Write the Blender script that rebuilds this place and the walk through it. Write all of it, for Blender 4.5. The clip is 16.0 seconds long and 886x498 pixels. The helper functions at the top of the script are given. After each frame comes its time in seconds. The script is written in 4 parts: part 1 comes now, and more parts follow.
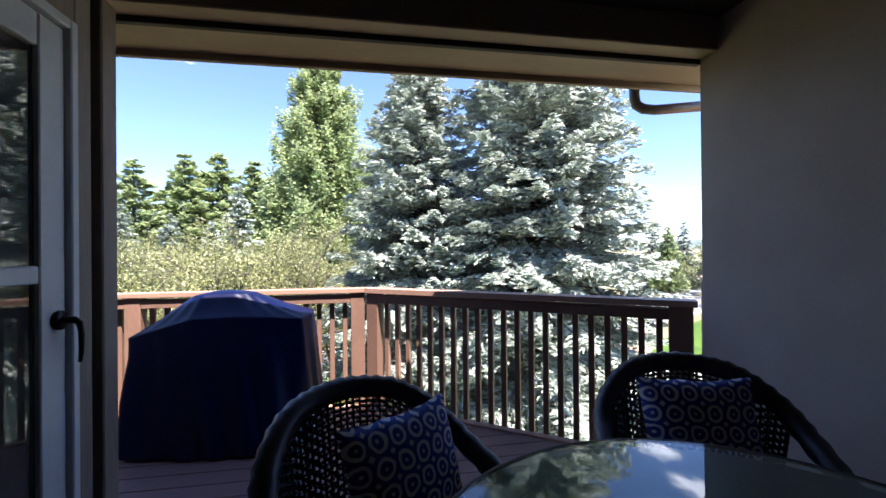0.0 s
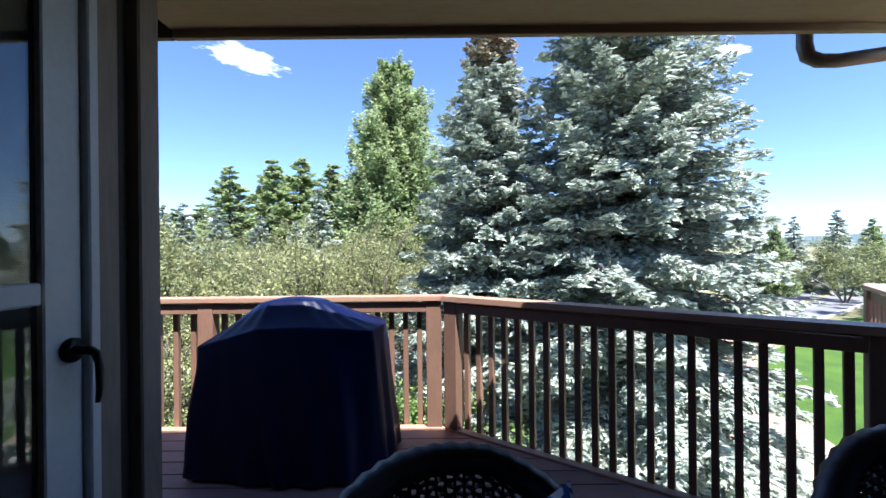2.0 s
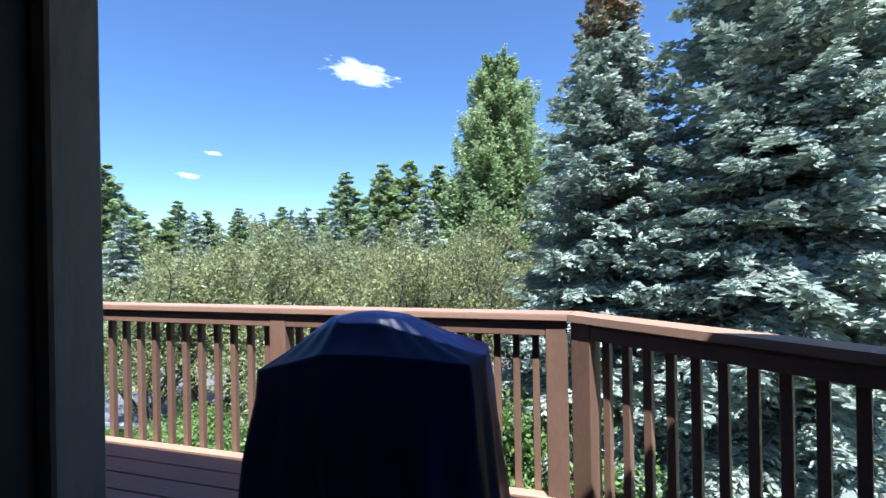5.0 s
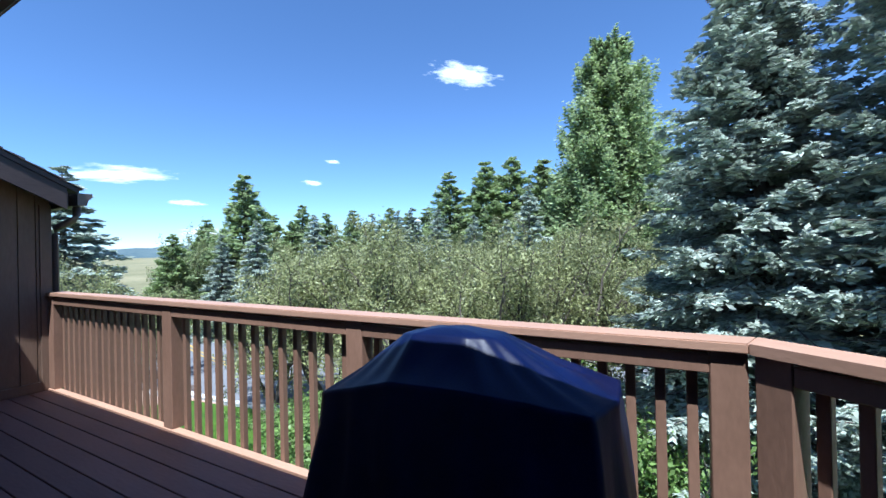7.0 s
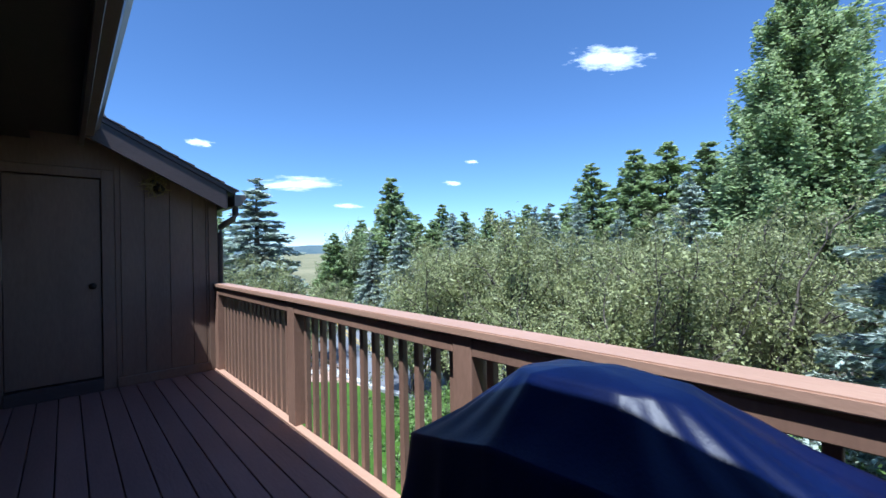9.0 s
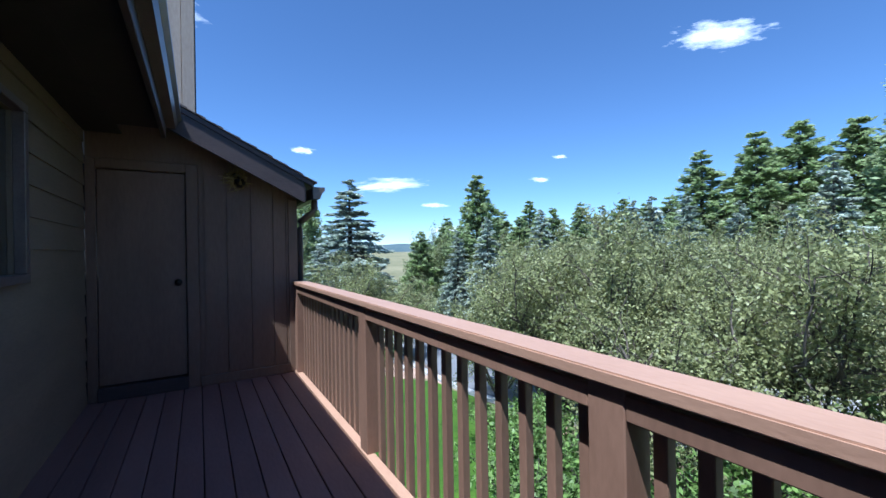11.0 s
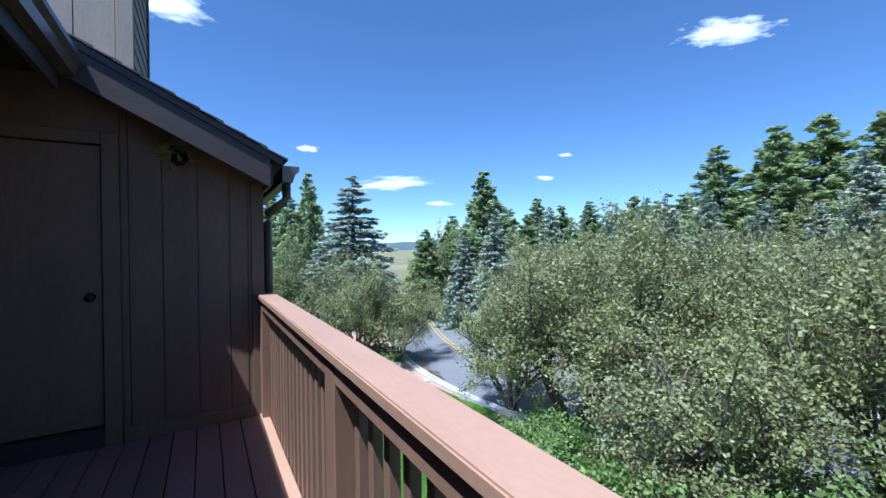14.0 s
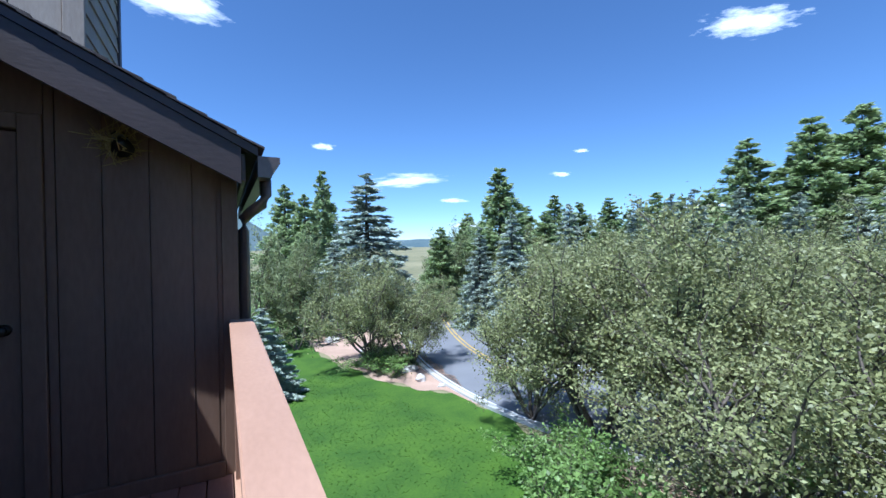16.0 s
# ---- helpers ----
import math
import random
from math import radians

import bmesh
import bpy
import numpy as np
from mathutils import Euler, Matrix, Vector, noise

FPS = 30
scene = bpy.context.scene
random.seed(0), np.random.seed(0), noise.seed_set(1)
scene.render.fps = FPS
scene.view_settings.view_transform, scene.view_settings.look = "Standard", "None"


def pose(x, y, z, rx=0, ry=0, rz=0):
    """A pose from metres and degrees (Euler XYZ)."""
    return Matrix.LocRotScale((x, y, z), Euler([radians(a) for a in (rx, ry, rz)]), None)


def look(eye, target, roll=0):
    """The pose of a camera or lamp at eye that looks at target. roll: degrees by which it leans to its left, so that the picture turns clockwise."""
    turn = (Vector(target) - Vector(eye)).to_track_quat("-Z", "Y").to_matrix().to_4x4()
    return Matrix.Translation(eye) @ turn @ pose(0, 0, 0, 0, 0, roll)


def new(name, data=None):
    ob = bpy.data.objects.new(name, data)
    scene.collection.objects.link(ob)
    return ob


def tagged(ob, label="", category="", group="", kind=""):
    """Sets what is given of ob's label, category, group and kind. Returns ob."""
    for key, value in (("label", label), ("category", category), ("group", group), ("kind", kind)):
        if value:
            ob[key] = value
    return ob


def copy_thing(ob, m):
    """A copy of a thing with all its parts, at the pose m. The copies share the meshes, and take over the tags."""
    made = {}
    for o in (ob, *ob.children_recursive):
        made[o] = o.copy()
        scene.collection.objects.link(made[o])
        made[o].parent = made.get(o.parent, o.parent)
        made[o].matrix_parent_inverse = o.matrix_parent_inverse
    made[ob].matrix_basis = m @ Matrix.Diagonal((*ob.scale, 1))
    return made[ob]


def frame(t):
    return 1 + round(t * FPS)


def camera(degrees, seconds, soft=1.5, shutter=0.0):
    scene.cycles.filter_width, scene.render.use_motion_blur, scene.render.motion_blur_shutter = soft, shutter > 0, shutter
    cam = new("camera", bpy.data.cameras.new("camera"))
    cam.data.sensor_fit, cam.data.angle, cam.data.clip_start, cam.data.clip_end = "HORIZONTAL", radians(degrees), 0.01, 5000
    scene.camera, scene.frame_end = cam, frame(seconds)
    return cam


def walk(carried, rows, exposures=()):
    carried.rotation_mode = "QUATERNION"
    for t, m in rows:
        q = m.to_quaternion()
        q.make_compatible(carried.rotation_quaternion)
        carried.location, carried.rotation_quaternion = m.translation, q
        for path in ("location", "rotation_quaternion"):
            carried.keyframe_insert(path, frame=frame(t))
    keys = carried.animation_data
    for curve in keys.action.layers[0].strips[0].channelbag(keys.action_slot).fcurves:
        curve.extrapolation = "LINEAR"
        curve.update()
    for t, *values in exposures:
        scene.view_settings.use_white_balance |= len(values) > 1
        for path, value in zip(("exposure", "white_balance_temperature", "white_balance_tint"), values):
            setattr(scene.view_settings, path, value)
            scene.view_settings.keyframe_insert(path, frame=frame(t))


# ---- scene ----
cam = camera(93.9, 16.0)
PATH = [
    (0, (0.068, -3.572, 1.318), (0.405, -1.601, 1.324), -0.5),
    (0.5, (0.055, -3.479, 1.340), (0.325, -1.497, 1.343), -0.5),
    (1, (0.030, -3.354, 1.339), (0.214, -1.363, 1.350), -0.5),
    (1.5, (0.025, -3.238, 1.348), (0.120, -1.240, 1.349), -0.6),
    (2, (0.022, -3.097, 1.351), (0.020, -1.097, 1.352), -0.6),
    (2.5, (0.004, -2.942, 1.368), (-0.088, -0.944, 1.370), -0.6),
    (3, (-0.002, -2.812, 1.375), (-0.184, -0.820, 1.374), -1.2),
    (5.5, (-0.106, -2.141, 1.352), (-0.713, -0.235, 1.355), -0.8),
    (6, (-0.136, -2.016, 1.352), (-0.860, -0.151, 1.355), -0.9),
    (6.5, (-0.173, -1.888, 1.352), (-1.013, -0.073, 1.354), -1.35),
    (7, (-0.229, -1.749, 1.345), (-1.193, 0.004, 1.350), -1.25),
    (7.5, (-0.247, -1.656, 1.356), (-1.339, 0.020, 1.359), -1.25),
    (8, (-0.321, -1.493, 1.338), (-1.558, 0.079, 1.341), -1.25),
    (8.5, (-0.402, -1.354, 1.330), (-1.767, 0.108, 1.336), -1.05),
    (9, (-0.488, -1.257, 1.337), (-1.966, 0.090, 1.343), -1.05),
    (9.5, (-0.604, -1.182, 1.331), (-2.183, 0.045, 1.338), -0.85),
    (10, (-0.745, -1.089, 1.315), (-2.404, 0.028, 1.327), -0.85),
    (12.5, (-1.593, -0.603, 1.316), (-3.332, 0.386, 1.319), -1.05),
    (13, (-1.782, -0.518, 1.314), (-3.517, 0.477, 1.317), -0.95),
    (13.5, (-1.973, -0.442, 1.334), (-3.704, 0.559, 1.335), -0.85),
    (14, (-2.142, -0.366, 1.350), (-3.875, 0.632, 1.347), -0.85),
    (14.5, (-2.313, -0.275, 1.376), (-4.054, 0.709, 1.371), -0.75),
    (15, (-2.484, -0.172, 1.407), (-4.235, 0.795, 1.394), -0.75),
    (15.5, (-2.653, -0.053, 1.440), (-4.418, 0.887, 1.426), -0.9),
    (16, (-2.846, -0.023, 1.459), (-4.613, 0.913, 1.443), -0.9),
]
walk(cam, [(t, look(eye, target, roll)) for t, eye, target, roll in PATH],
     exposures=[(0, 1.95, 6050, 24), (1.0, 1.76, 5900, 20), (2.0, 1.52, 5700, 16), (3.0, 1.38, 5500, 13), (5.5, 1.08, 5250, 9), (8.0, 0.84, 5050, 8), (16.0, 0.65, 4920, 9)])

# ---- world and sun ----
SUN = Vector((0.20, -0.395, 1.0)).normalized()
world = bpy.data.worlds.new("sky")
scene.world = world
world.use_nodes = True
wn = world.node_tree.nodes
sky = wn.new("ShaderNodeTexSky")
sky.sky_type = "NISHITA"
sky.sun_disc = False
sky.sun_elevation = math.asin(SUN.z)
sky.sun_rotation = math.atan2(SUN.x, SUN.y)
sky.altitude = 2100
sky.air_density, sky.dust_density, sky.ozone_density = 1.0, 0.0, 4.0
wn["Background"].inputs["Strength"].default_value = 0.104
world.node_tree.links.new(sky.outputs[0], wn["Background"].inputs["Color"])
sun_data = bpy.data.lights.new("sun", "SUN")
sun_data.energy, sun_data.angle, sun_data.color = 5.0, radians(0.5), (1.0, 0.94, 0.83)
sun_ob = new("sun", sun_data)
sun_ob.matrix_world = look(SUN * 50, (0, 0, 0))


# ---- materials ----
def material(name, dark, light, rough=0.6, scale=8.0, fine=90.0, bump=0.15, metal=0.0, stretch=(1, 1, 1), vary=0.0, spec=0.5,
             translucent=0.0, island=False):
    """Two scales of noise between two colours, with bump; vary shifts the brightness from object to object."""
    m = bpy.data.materials.new(name)
    m.use_nodes = True
    n, l = m.node_tree.nodes, m.node_tree.links
    b = n["Principled BSDF"]
    co = n.new("ShaderNodeTexCoord")
    mp = n.new("ShaderNodeMapping")
    mp.inputs["Scale"].default_value = stretch
    l.new(co.outputs["Object"], mp.inputs["Vector"])
    big, small = n.new("ShaderNodeTexNoise"), n.new("ShaderNodeTexNoise")
    for t, sc in ((big, scale), (small, fine)):
        t.inputs["Scale"].default_value = sc
        t.inputs["Detail"].default_value = 4
        l.new(mp.outputs[0], t.inputs["Vector"])
    mix = n.new("ShaderNodeMath")
    mix.operation = "MULTIPLY_ADD"
    mix.inputs[1].default_value = 0.4
    l.new(small.outputs["Fac"], mix.inputs[0])
    half = n.new("ShaderNodeMath")
    half.operation = "MULTIPLY"
    half.inputs[1].default_value = 0.6
    l.new(big.outputs["Fac"], half.inputs[0])
    l.new(half.outputs[0], mix.inputs[2])
    ramp = n.new("ShaderNodeValToRGB")
    ramp.color_ramp.elements[0].position, ramp.color_ramp.elements[1].position = 0.3, 0.7
    ramp.color_ramp.elements[0].color, ramp.color_ramp.elements[1].color = (*dark, 1), (*light, 1)
    l.new(mix.outputs[0], ramp.inputs["Fac"])
    colour = ramp.outputs["Color"]
    if vary:
        src = n.new("ShaderNodeNewGeometry").outputs["Random Per Island"] if island else n.new("ShaderNodeObjectInfo").outputs["Random"]
        rng = n.new("ShaderNodeMapRange")
        rng.inputs["To Min"].default_value, rng.inputs["To Max"].default_value = 1 - vary, 1 + vary
        l.new(src, rng.inputs["Value"])
        hsv = n.new("ShaderNodeHueSaturation")
        l.new(rng.outputs[0], hsv.inputs["Value"])
        l.new(colour, hsv.inputs["Color"])
        colour = hsv.outputs["Color"]
    l.new(colour, b.inputs["Base Color"])
    b.inputs["Roughness"].default_value = rough
    b.inputs["Metallic"].default_value = metal
    b.inputs["Specular IOR Level"].default_value = spec
    if bump:
        bp = n.new("ShaderNodeBump")
        bp.inputs["Strength"].default_value = bump
        bp.inputs["Distance"].default_value = 0.01
        l.new(mix.outputs[0], bp.inputs["Height"])
        l.new(bp.outputs[0], b.inputs["Normal"])
    if translucent:
        tr = n.new("ShaderNodeBsdfTranslucent")
        ms = n.new("ShaderNodeMixShader")
        ms.inputs[0].default_value = translucent
        l.new(colour, tr.inputs["Color"])
        l.new(b.outputs[0], ms.inputs[1])
        l.new(tr.outputs[0], ms.inputs[2])
        l.new(ms.outputs[0], n["Material Output"].inputs["Surface"])
    return m


M = {
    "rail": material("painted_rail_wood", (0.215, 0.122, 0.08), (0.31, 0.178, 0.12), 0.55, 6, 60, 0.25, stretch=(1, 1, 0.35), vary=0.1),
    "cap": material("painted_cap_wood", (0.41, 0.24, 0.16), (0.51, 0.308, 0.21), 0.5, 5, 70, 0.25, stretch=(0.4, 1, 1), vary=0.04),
    "deck": material("painted_deck_boards", (0.18, 0.1, 0.085), (0.265, 0.148, 0.124), 0.5, 5, 60, 0.3, stretch=(0.25, 1, 1), vary=0.12),
    "panel": material("taupe_painted_panel", (0.135, 0.083, 0.055), (0.205, 0.13, 0.09), 0.6, 3, 50, 0.3, stretch=(1, 1, 0.25), vary=0.06),
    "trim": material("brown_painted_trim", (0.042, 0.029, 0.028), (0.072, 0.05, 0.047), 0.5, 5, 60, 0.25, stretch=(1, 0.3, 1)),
    "wood": material("weathered_post_wood", (0.15, 0.12, 0.095), (0.28, 0.225, 0.18), 0.7, 5, 45, 0.5, stretch=(1, 1, 0.2)),
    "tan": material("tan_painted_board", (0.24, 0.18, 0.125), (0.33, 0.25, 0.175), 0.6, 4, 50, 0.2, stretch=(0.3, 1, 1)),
    # near-black because the shade under eaves and ceiling is put into the colour
    "soffit": material("soffit_with_shade", (0.013, 0.009, 0.007), (0.028, 0.02, 0.015), 0.7, 4, 50, 0.2),
    "stucco": material("beige_stucco", (0.3, 0.25, 0.205), (0.4, 0.34, 0.285), 0.85, 2.5, 140, 0.5),
    "siding": material("taupe_lap_siding", (0.14, 0.105, 0.07), (0.2, 0.155, 0.105), 0.6, 4, 60, 0.3, stretch=(0.25, 1, 1), vary=0.05),
    "white": material("white_paint", (0.5, 0.52, 0.54), (0.62, 0.635, 0.65), 0.35, 3, 50, 0.04),
    "bronze": material("dark_bronze_metal", (0.02, 0.018, 0.016), (0.04, 0.035, 0.03), 0.35, 20, 90, 0.05, metal=0.8),
    "gutter": material("painted_gutter_metal", (0.12, 0.095, 0.085), (0.19, 0.15, 0.13), 0.35, 6, 60, 0.06, metal=0.3),
    "shingle": material("brown_asphalt_shingle", (0.05, 0.04, 0.04), (0.11, 0.09, 0.085), 0.9, 8, 220, 0.6, vary=0.2),
    "chimney": material("weathered_chimney_board", (0.27, 0.22, 0.18), (0.40, 0.34, 0.28), 0.75, 3, 50, 0.45, stretch=(1, 1, 0.3), vary=0.06),
    "cover": material("navy_vinyl_cover", (0.0012, 0.0035, 0.026), (0.0025, 0.0075, 0.05), 0.4, 5, 120, 0.12, spec=0.22),
    "wicker": material("dark_brown_wicker", (0.016, 0.011, 0.012), (0.04, 0.028, 0.03), 0.4, 20, 200, 0.2),
    "bark": material("grey_brown_bark", (0.07, 0.055, 0.045), (0.17, 0.14, 0.115), 0.9, 6, 60, 0.6, stretch=(1, 1, 0.3)),
    "asphalt": material("worn_asphalt", (0.17, 0.17, 0.18), (0.23, 0.23, 0.245), 0.85, 0.4, 30, 0.2),
    "kerb": material("pale_concrete", (0.45, 0.43, 0.40), (0.6, 0.58, 0.54), 0.8, 2, 30, 0.2),
    "paint_y": material("yellow_road_paint", (0.50, 0.33, 0.05), (0.62, 0.42, 0.08), 0.7, 3, 40, 0.1),
    "paint_w": material("white_road_paint", (0.6, 0.6, 0.6), (0.75, 0.75, 0.75), 0.7, 3, 40, 0.1),
    "lawn": material("mown_lawn", (0.022, 0.07, 0.002), (0.08, 0.155, 0.006), 0.9, 0.9, 14, 0.6),
    "dirt": material("pink_granite_gravel", (0.36, 0.235, 0.165), (0.52, 0.36, 0.27), 0.95, 0.8, 25, 0.4),
    "field": material("dry_meadow", (0.12, 0.12, 0.045), (0.33, 0.29, 0.16), 0.95, 0.02, 0.6, 0.2),
    "rock": material("pale_boulder", (0.42, 0.38, 0.34), (0.68, 0.64, 0.60), 0.85, 3, 30, 0.6),
    # blue-green tone carries the distance haze over the woods
    "hill": material("hazed_wooded_hill", (0.06, 0.10, 0.115), (0.13, 0.17, 0.17), 1.0, 0.004, 0.04, 0.0),
    "leaf": material("olive_leaf", (0.185, 0.205, 0.075), (0.4, 0.41, 0.185), 0.5, 0.9, 4, 0.0, vary=0.45, translucent=0.35, island=True),
    "leaf_b": material("bright_green_leaf", (0.13, 0.215, 0.045), (0.26, 0.37, 0.11), 0.5, 0.9, 4, 0.0, vary=0.4, translucent=0.3, island=True),
    "aspen": material("pale_aspen_leaf", (0.19, 0.225, 0.085), (0.32, 0.35, 0.165), 0.5, 0.5, 4, 0.0, vary=0.35, translucent=0.3, island=True),
    "blue": material("blue_spruce_needle", (0.27, 0.315, 0.255), (0.56, 0.62, 0.52), 0.6, 0.8, 5, 0.0, vary=0.4, translucent=0.25, island=True),
    "green": material("green_pine_needle", (0.25, 0.33, 0.14), (0.49, 0.565, 0.29), 0.6, 0.5, 4, 0.0, vary=0.4, translucent=0.5, island=True),
    "cone": material("tan_cones", (0.25, 0.15, 0.07), (0.38, 0.25, 0.14), 0.7, 2, 10, 0.0, vary=0.3, island=True),
    "blade": material("grass_blade", (0.03, 0.085, 0.003), (0.085, 0.165, 0.008), 0.7, 0.4, 4, 0.0, vary=0.2, translucent=0.2, island=True),
    # dark tone stands in for unlit interiors behind glass and door
    "dark": material("unlit_room_dark", (0.03, 0.03, 0.035), (0.05, 0.05, 0.055), 0.8, 3, 40, 0.05),
    "straw": material("dry_straw_nest", (0.20, 0.15, 0.05), (0.42, 0.33, 0.13), 0.9, 20, 120, 0.5),
}


def glass(name, tint, rough=0.0):
    m = bpy.data.materials.new(name)
    m.use_nodes = True
    b = m.node_tree.nodes["Principled BSDF"]
    b.inputs["Base Color"].default_value = (*tint, 1)
    b.inputs["Transmission Weight"].default_value = 1
    b.inputs["Roughness"].default_value = rough
    b.inputs["IOR"].default_value = 1.5
    return m


M["glass"] = glass("clear_window_glass", (0.9, 0.95, 0.95))
M["table_glass"] = glass("green_tinted_table_glass", (0.62, 0.80, 0.80), 0.02)


def pillow_cloth():
    """White cloth with a navy trellis of rings and crossing bars."""
    m = bpy.data.materials.new("navy_trellis_cloth")
    m.use_nodes = True
    n, l = m.node_tree.nodes, m.node_tree.links
    co = n.new("ShaderNodeTexCoord")
    sc = n.new("ShaderNodeVectorMath")
    sc.operation = "SCALE"
    sc.inputs["Scale"].default_value = 15.0
    l.new(co.outputs["Object"], sc.inputs[0])
    warp = n.new("ShaderNodeTexNoise")
    warp.inputs["Scale"].default_value = 14
    add = n.new("ShaderNodeVectorMath")
    add.operation = "MULTIPLY_ADD"
    add.inputs[1].default_value = (0.35, 0, 0.35)
    l.new(co.outputs["Object"], warp.inputs["Vector"])
    l.new(warp.outputs["Color"], add.inputs[0])
    l.new(sc.outputs[0], add.inputs[2])
    fr = n.new("ShaderNodeVectorMath")
    fr.operation = "FRACTION"
    l.new(add.outputs[0], fr.inputs[0])
    sub = n.new("ShaderNodeVectorMath")
    sub.operation = "MULTIPLY_ADD"
    sub.inputs[1].default_value = (1, 0, 1)
    sub.inputs[2].default_value = (-0.5, 0, -0.5)
    l.new(fr.outputs[0], sub.inputs[0])
    ln = n.new("ShaderNodeVectorMath")
    ln.operation = "LENGTH"
    l.new(sub.outputs[0], ln.inputs[0])
    wave = n.new("ShaderNodeMath")
    wave.operation = "PINGPONG"
    wave.inputs[1].default_value = 0.17
    l.new(ln.outputs["Value"], wave.inputs[0])
    cut = n.new("ShaderNodeMath")
    cut.operation = "GREATER_THAN"
    cut.inputs[1].default_value = 0.075
    l.new(wave.outputs[0], cut.inputs[0])
    mx = n.new("ShaderNodeMix")
    mx.data_type = "RGBA"
    mx.inputs["A"].default_value = (0.62, 0.62, 0.66, 1)
    mx.inputs["B"].default_value = (0.03, 0.06, 0.27, 1)
    l.new(cut.outputs[0], mx.inputs["Factor"])
    l.new(mx.outputs["Result"], n["Principled BSDF"].inputs["Base Color"])
    n["Principled BSDF"].inputs["Roughness"].default_value = 0.85
    return m


M["pillow"] = pillow_cloth()


# ---- building helpers ----
def thing(name, at=(0, 0, 0), turn=0.0):
    ob = new(name)
    ob.matrix_world = pose(*at, 0, 0, turn)
    return ob


def link(name, mesh, mat, parent=None, label=""):
    if mat and not mesh.materials:
        mesh.materials.append(mat)
    ob = new(name, mesh)
    ob.parent = parent
    if label:
        ob["label"] = label
    return ob


def part(name, bm, mat, parent=None, label="", smooth=False):
    mesh = bpy.data.meshes.new(name)
    bmesh.ops.recalc_face_normals(bm, faces=bm.faces)
    if smooth:
        for f in bm.faces:
            f.smooth = True
    bm.to_mesh(mesh)
    bm.free()
    return link(name, mesh, mat, parent, label)


def box(x0, x1, y0, y1, z0, z1, bevel=0.004, bm=None):
    one = bmesh.new()
    bmesh.ops.create_cube(one, size=1)
    bmesh.ops.scale(one, vec=(x1 - x0, y1 - y0, z1 - z0), verts=one.verts)
    bmesh.ops.translate(one, vec=((x0 + x1) / 2, (y0 + y1) / 2, (z0 + z1) / 2), verts=one.verts)
    if bevel:
        bmesh.ops.bevel(one, geom=one.edges[:], offset=bevel, segments=1, affect="EDGES")
    if bm is None:
        return one
    tmp = bpy.data.meshes.new("tmp")
    one.to_mesh(tmp)
    one.free()
    bm.from_mesh(tmp)
    bpy.data.meshes.remove(tmp)
    return bm


def prism(points, z0, z1, axis="z"):
    """A polygon pulled along an axis: points (x, y) along z, (y, z) along x, or (x, z) along y."""
    bm = bmesh.new()

    def put(p, h):
        return {"z": (p[0], p[1], h), "x": (h, p[0], p[1]), "y": (p[0], h, p[1])}[axis]
    low = [bm.verts.new(put(p, z0)) for p in points]
    top = [bm.verts.new(put(p, z1)) for p in points]
    bm.faces.new(low)
    bm.faces.new(top)
    for i in range(len(points)):
        j = (i + 1) % len(points)
        bm.faces.new((low[i], low[j], top[j], top[i]))
    return bm


def tube_arrays(points, radii, sides=6):
    """Vertices and quads of a tapering tube."""
    pts = np.array(points, float)
    vs, fs = [], []
    for i, p in enumerate(pts):
        d = pts[min(i + 1, len(pts) - 1)] - pts[max(i - 1, 0)]
        if np.linalg.norm(d) < 1e-9:
            d = pts[min(i + 2, len(pts) - 1)] - pts[max(i - 2, 0)]
        d = d / (np.linalg.norm(d) + 1e-9)
        a = np.cross(d, (0.31, 0.22, 0.93) if abs(d[2]) < 0.9 else (1, 0, 0))
        a = a / np.linalg.norm(a)
        b = np.cross(d, a)
        for k in range(sides):
            w = 2 * math.pi * k / sides
            vs.append(p + radii[i] * (a * math.cos(w) + b * math.sin(w)))
    for i in range(len(pts) - 1):
        for k in range(sides):
            j = (k + 1) % sides
            fs.append((i * sides + k, i * sides + j, (i + 1) * sides + j, (i + 1) * sides + k))
    return np.array(vs), np.array(fs)


def mesh_of(name, chunks, smooth=False):
    """One mesh from (vertices, quads) chunks."""
    vs, fs, n = [], [], 0
    for v, f in chunks:
        vs.append(v)
        fs.append(np.asarray(f) + n)
        n += len(v)
    vs, fs = np.concatenate(vs).astype(np.float32), np.concatenate(fs).astype(np.int32)
    mesh = bpy.data.meshes.new(name)
    mesh.vertices.add(len(vs))
    mesh.vertices.foreach_set("co", vs.ravel())
    mesh.loops.add(fs.size)
    mesh.loops.foreach_set("vertex_index", fs.ravel())
    mesh.polygons.add(len(fs))
    mesh.polygons.foreach_set("loop_start", np.arange(0, fs.size, 4, dtype=np.int32))
    mesh.polygons.foreach_set("use_smooth", np.full(len(fs), smooth))
    mesh.update(calc_edges=True)
    mesh.validate()
    return mesh


def tube(name, points, radii, mat, parent=None, sides=10, label=""):
    if not hasattr(radii, "__len__"):
        radii = [radii] * len(points)
    pts = [points[0], *points, points[-1]]
    rad = [radii[0] * 0.02, *radii, radii[-1] * 0.02]
    return link(name, mesh_of(name, [tube_arrays(pts, rad, sides)], True), mat, parent, label)


# ---- ground, road, lawn ----
rng = np.random.default_rng(7)


def ground_z(x, y):
    return -4.5 + 0.018 * np.clip(x, -80, 40)


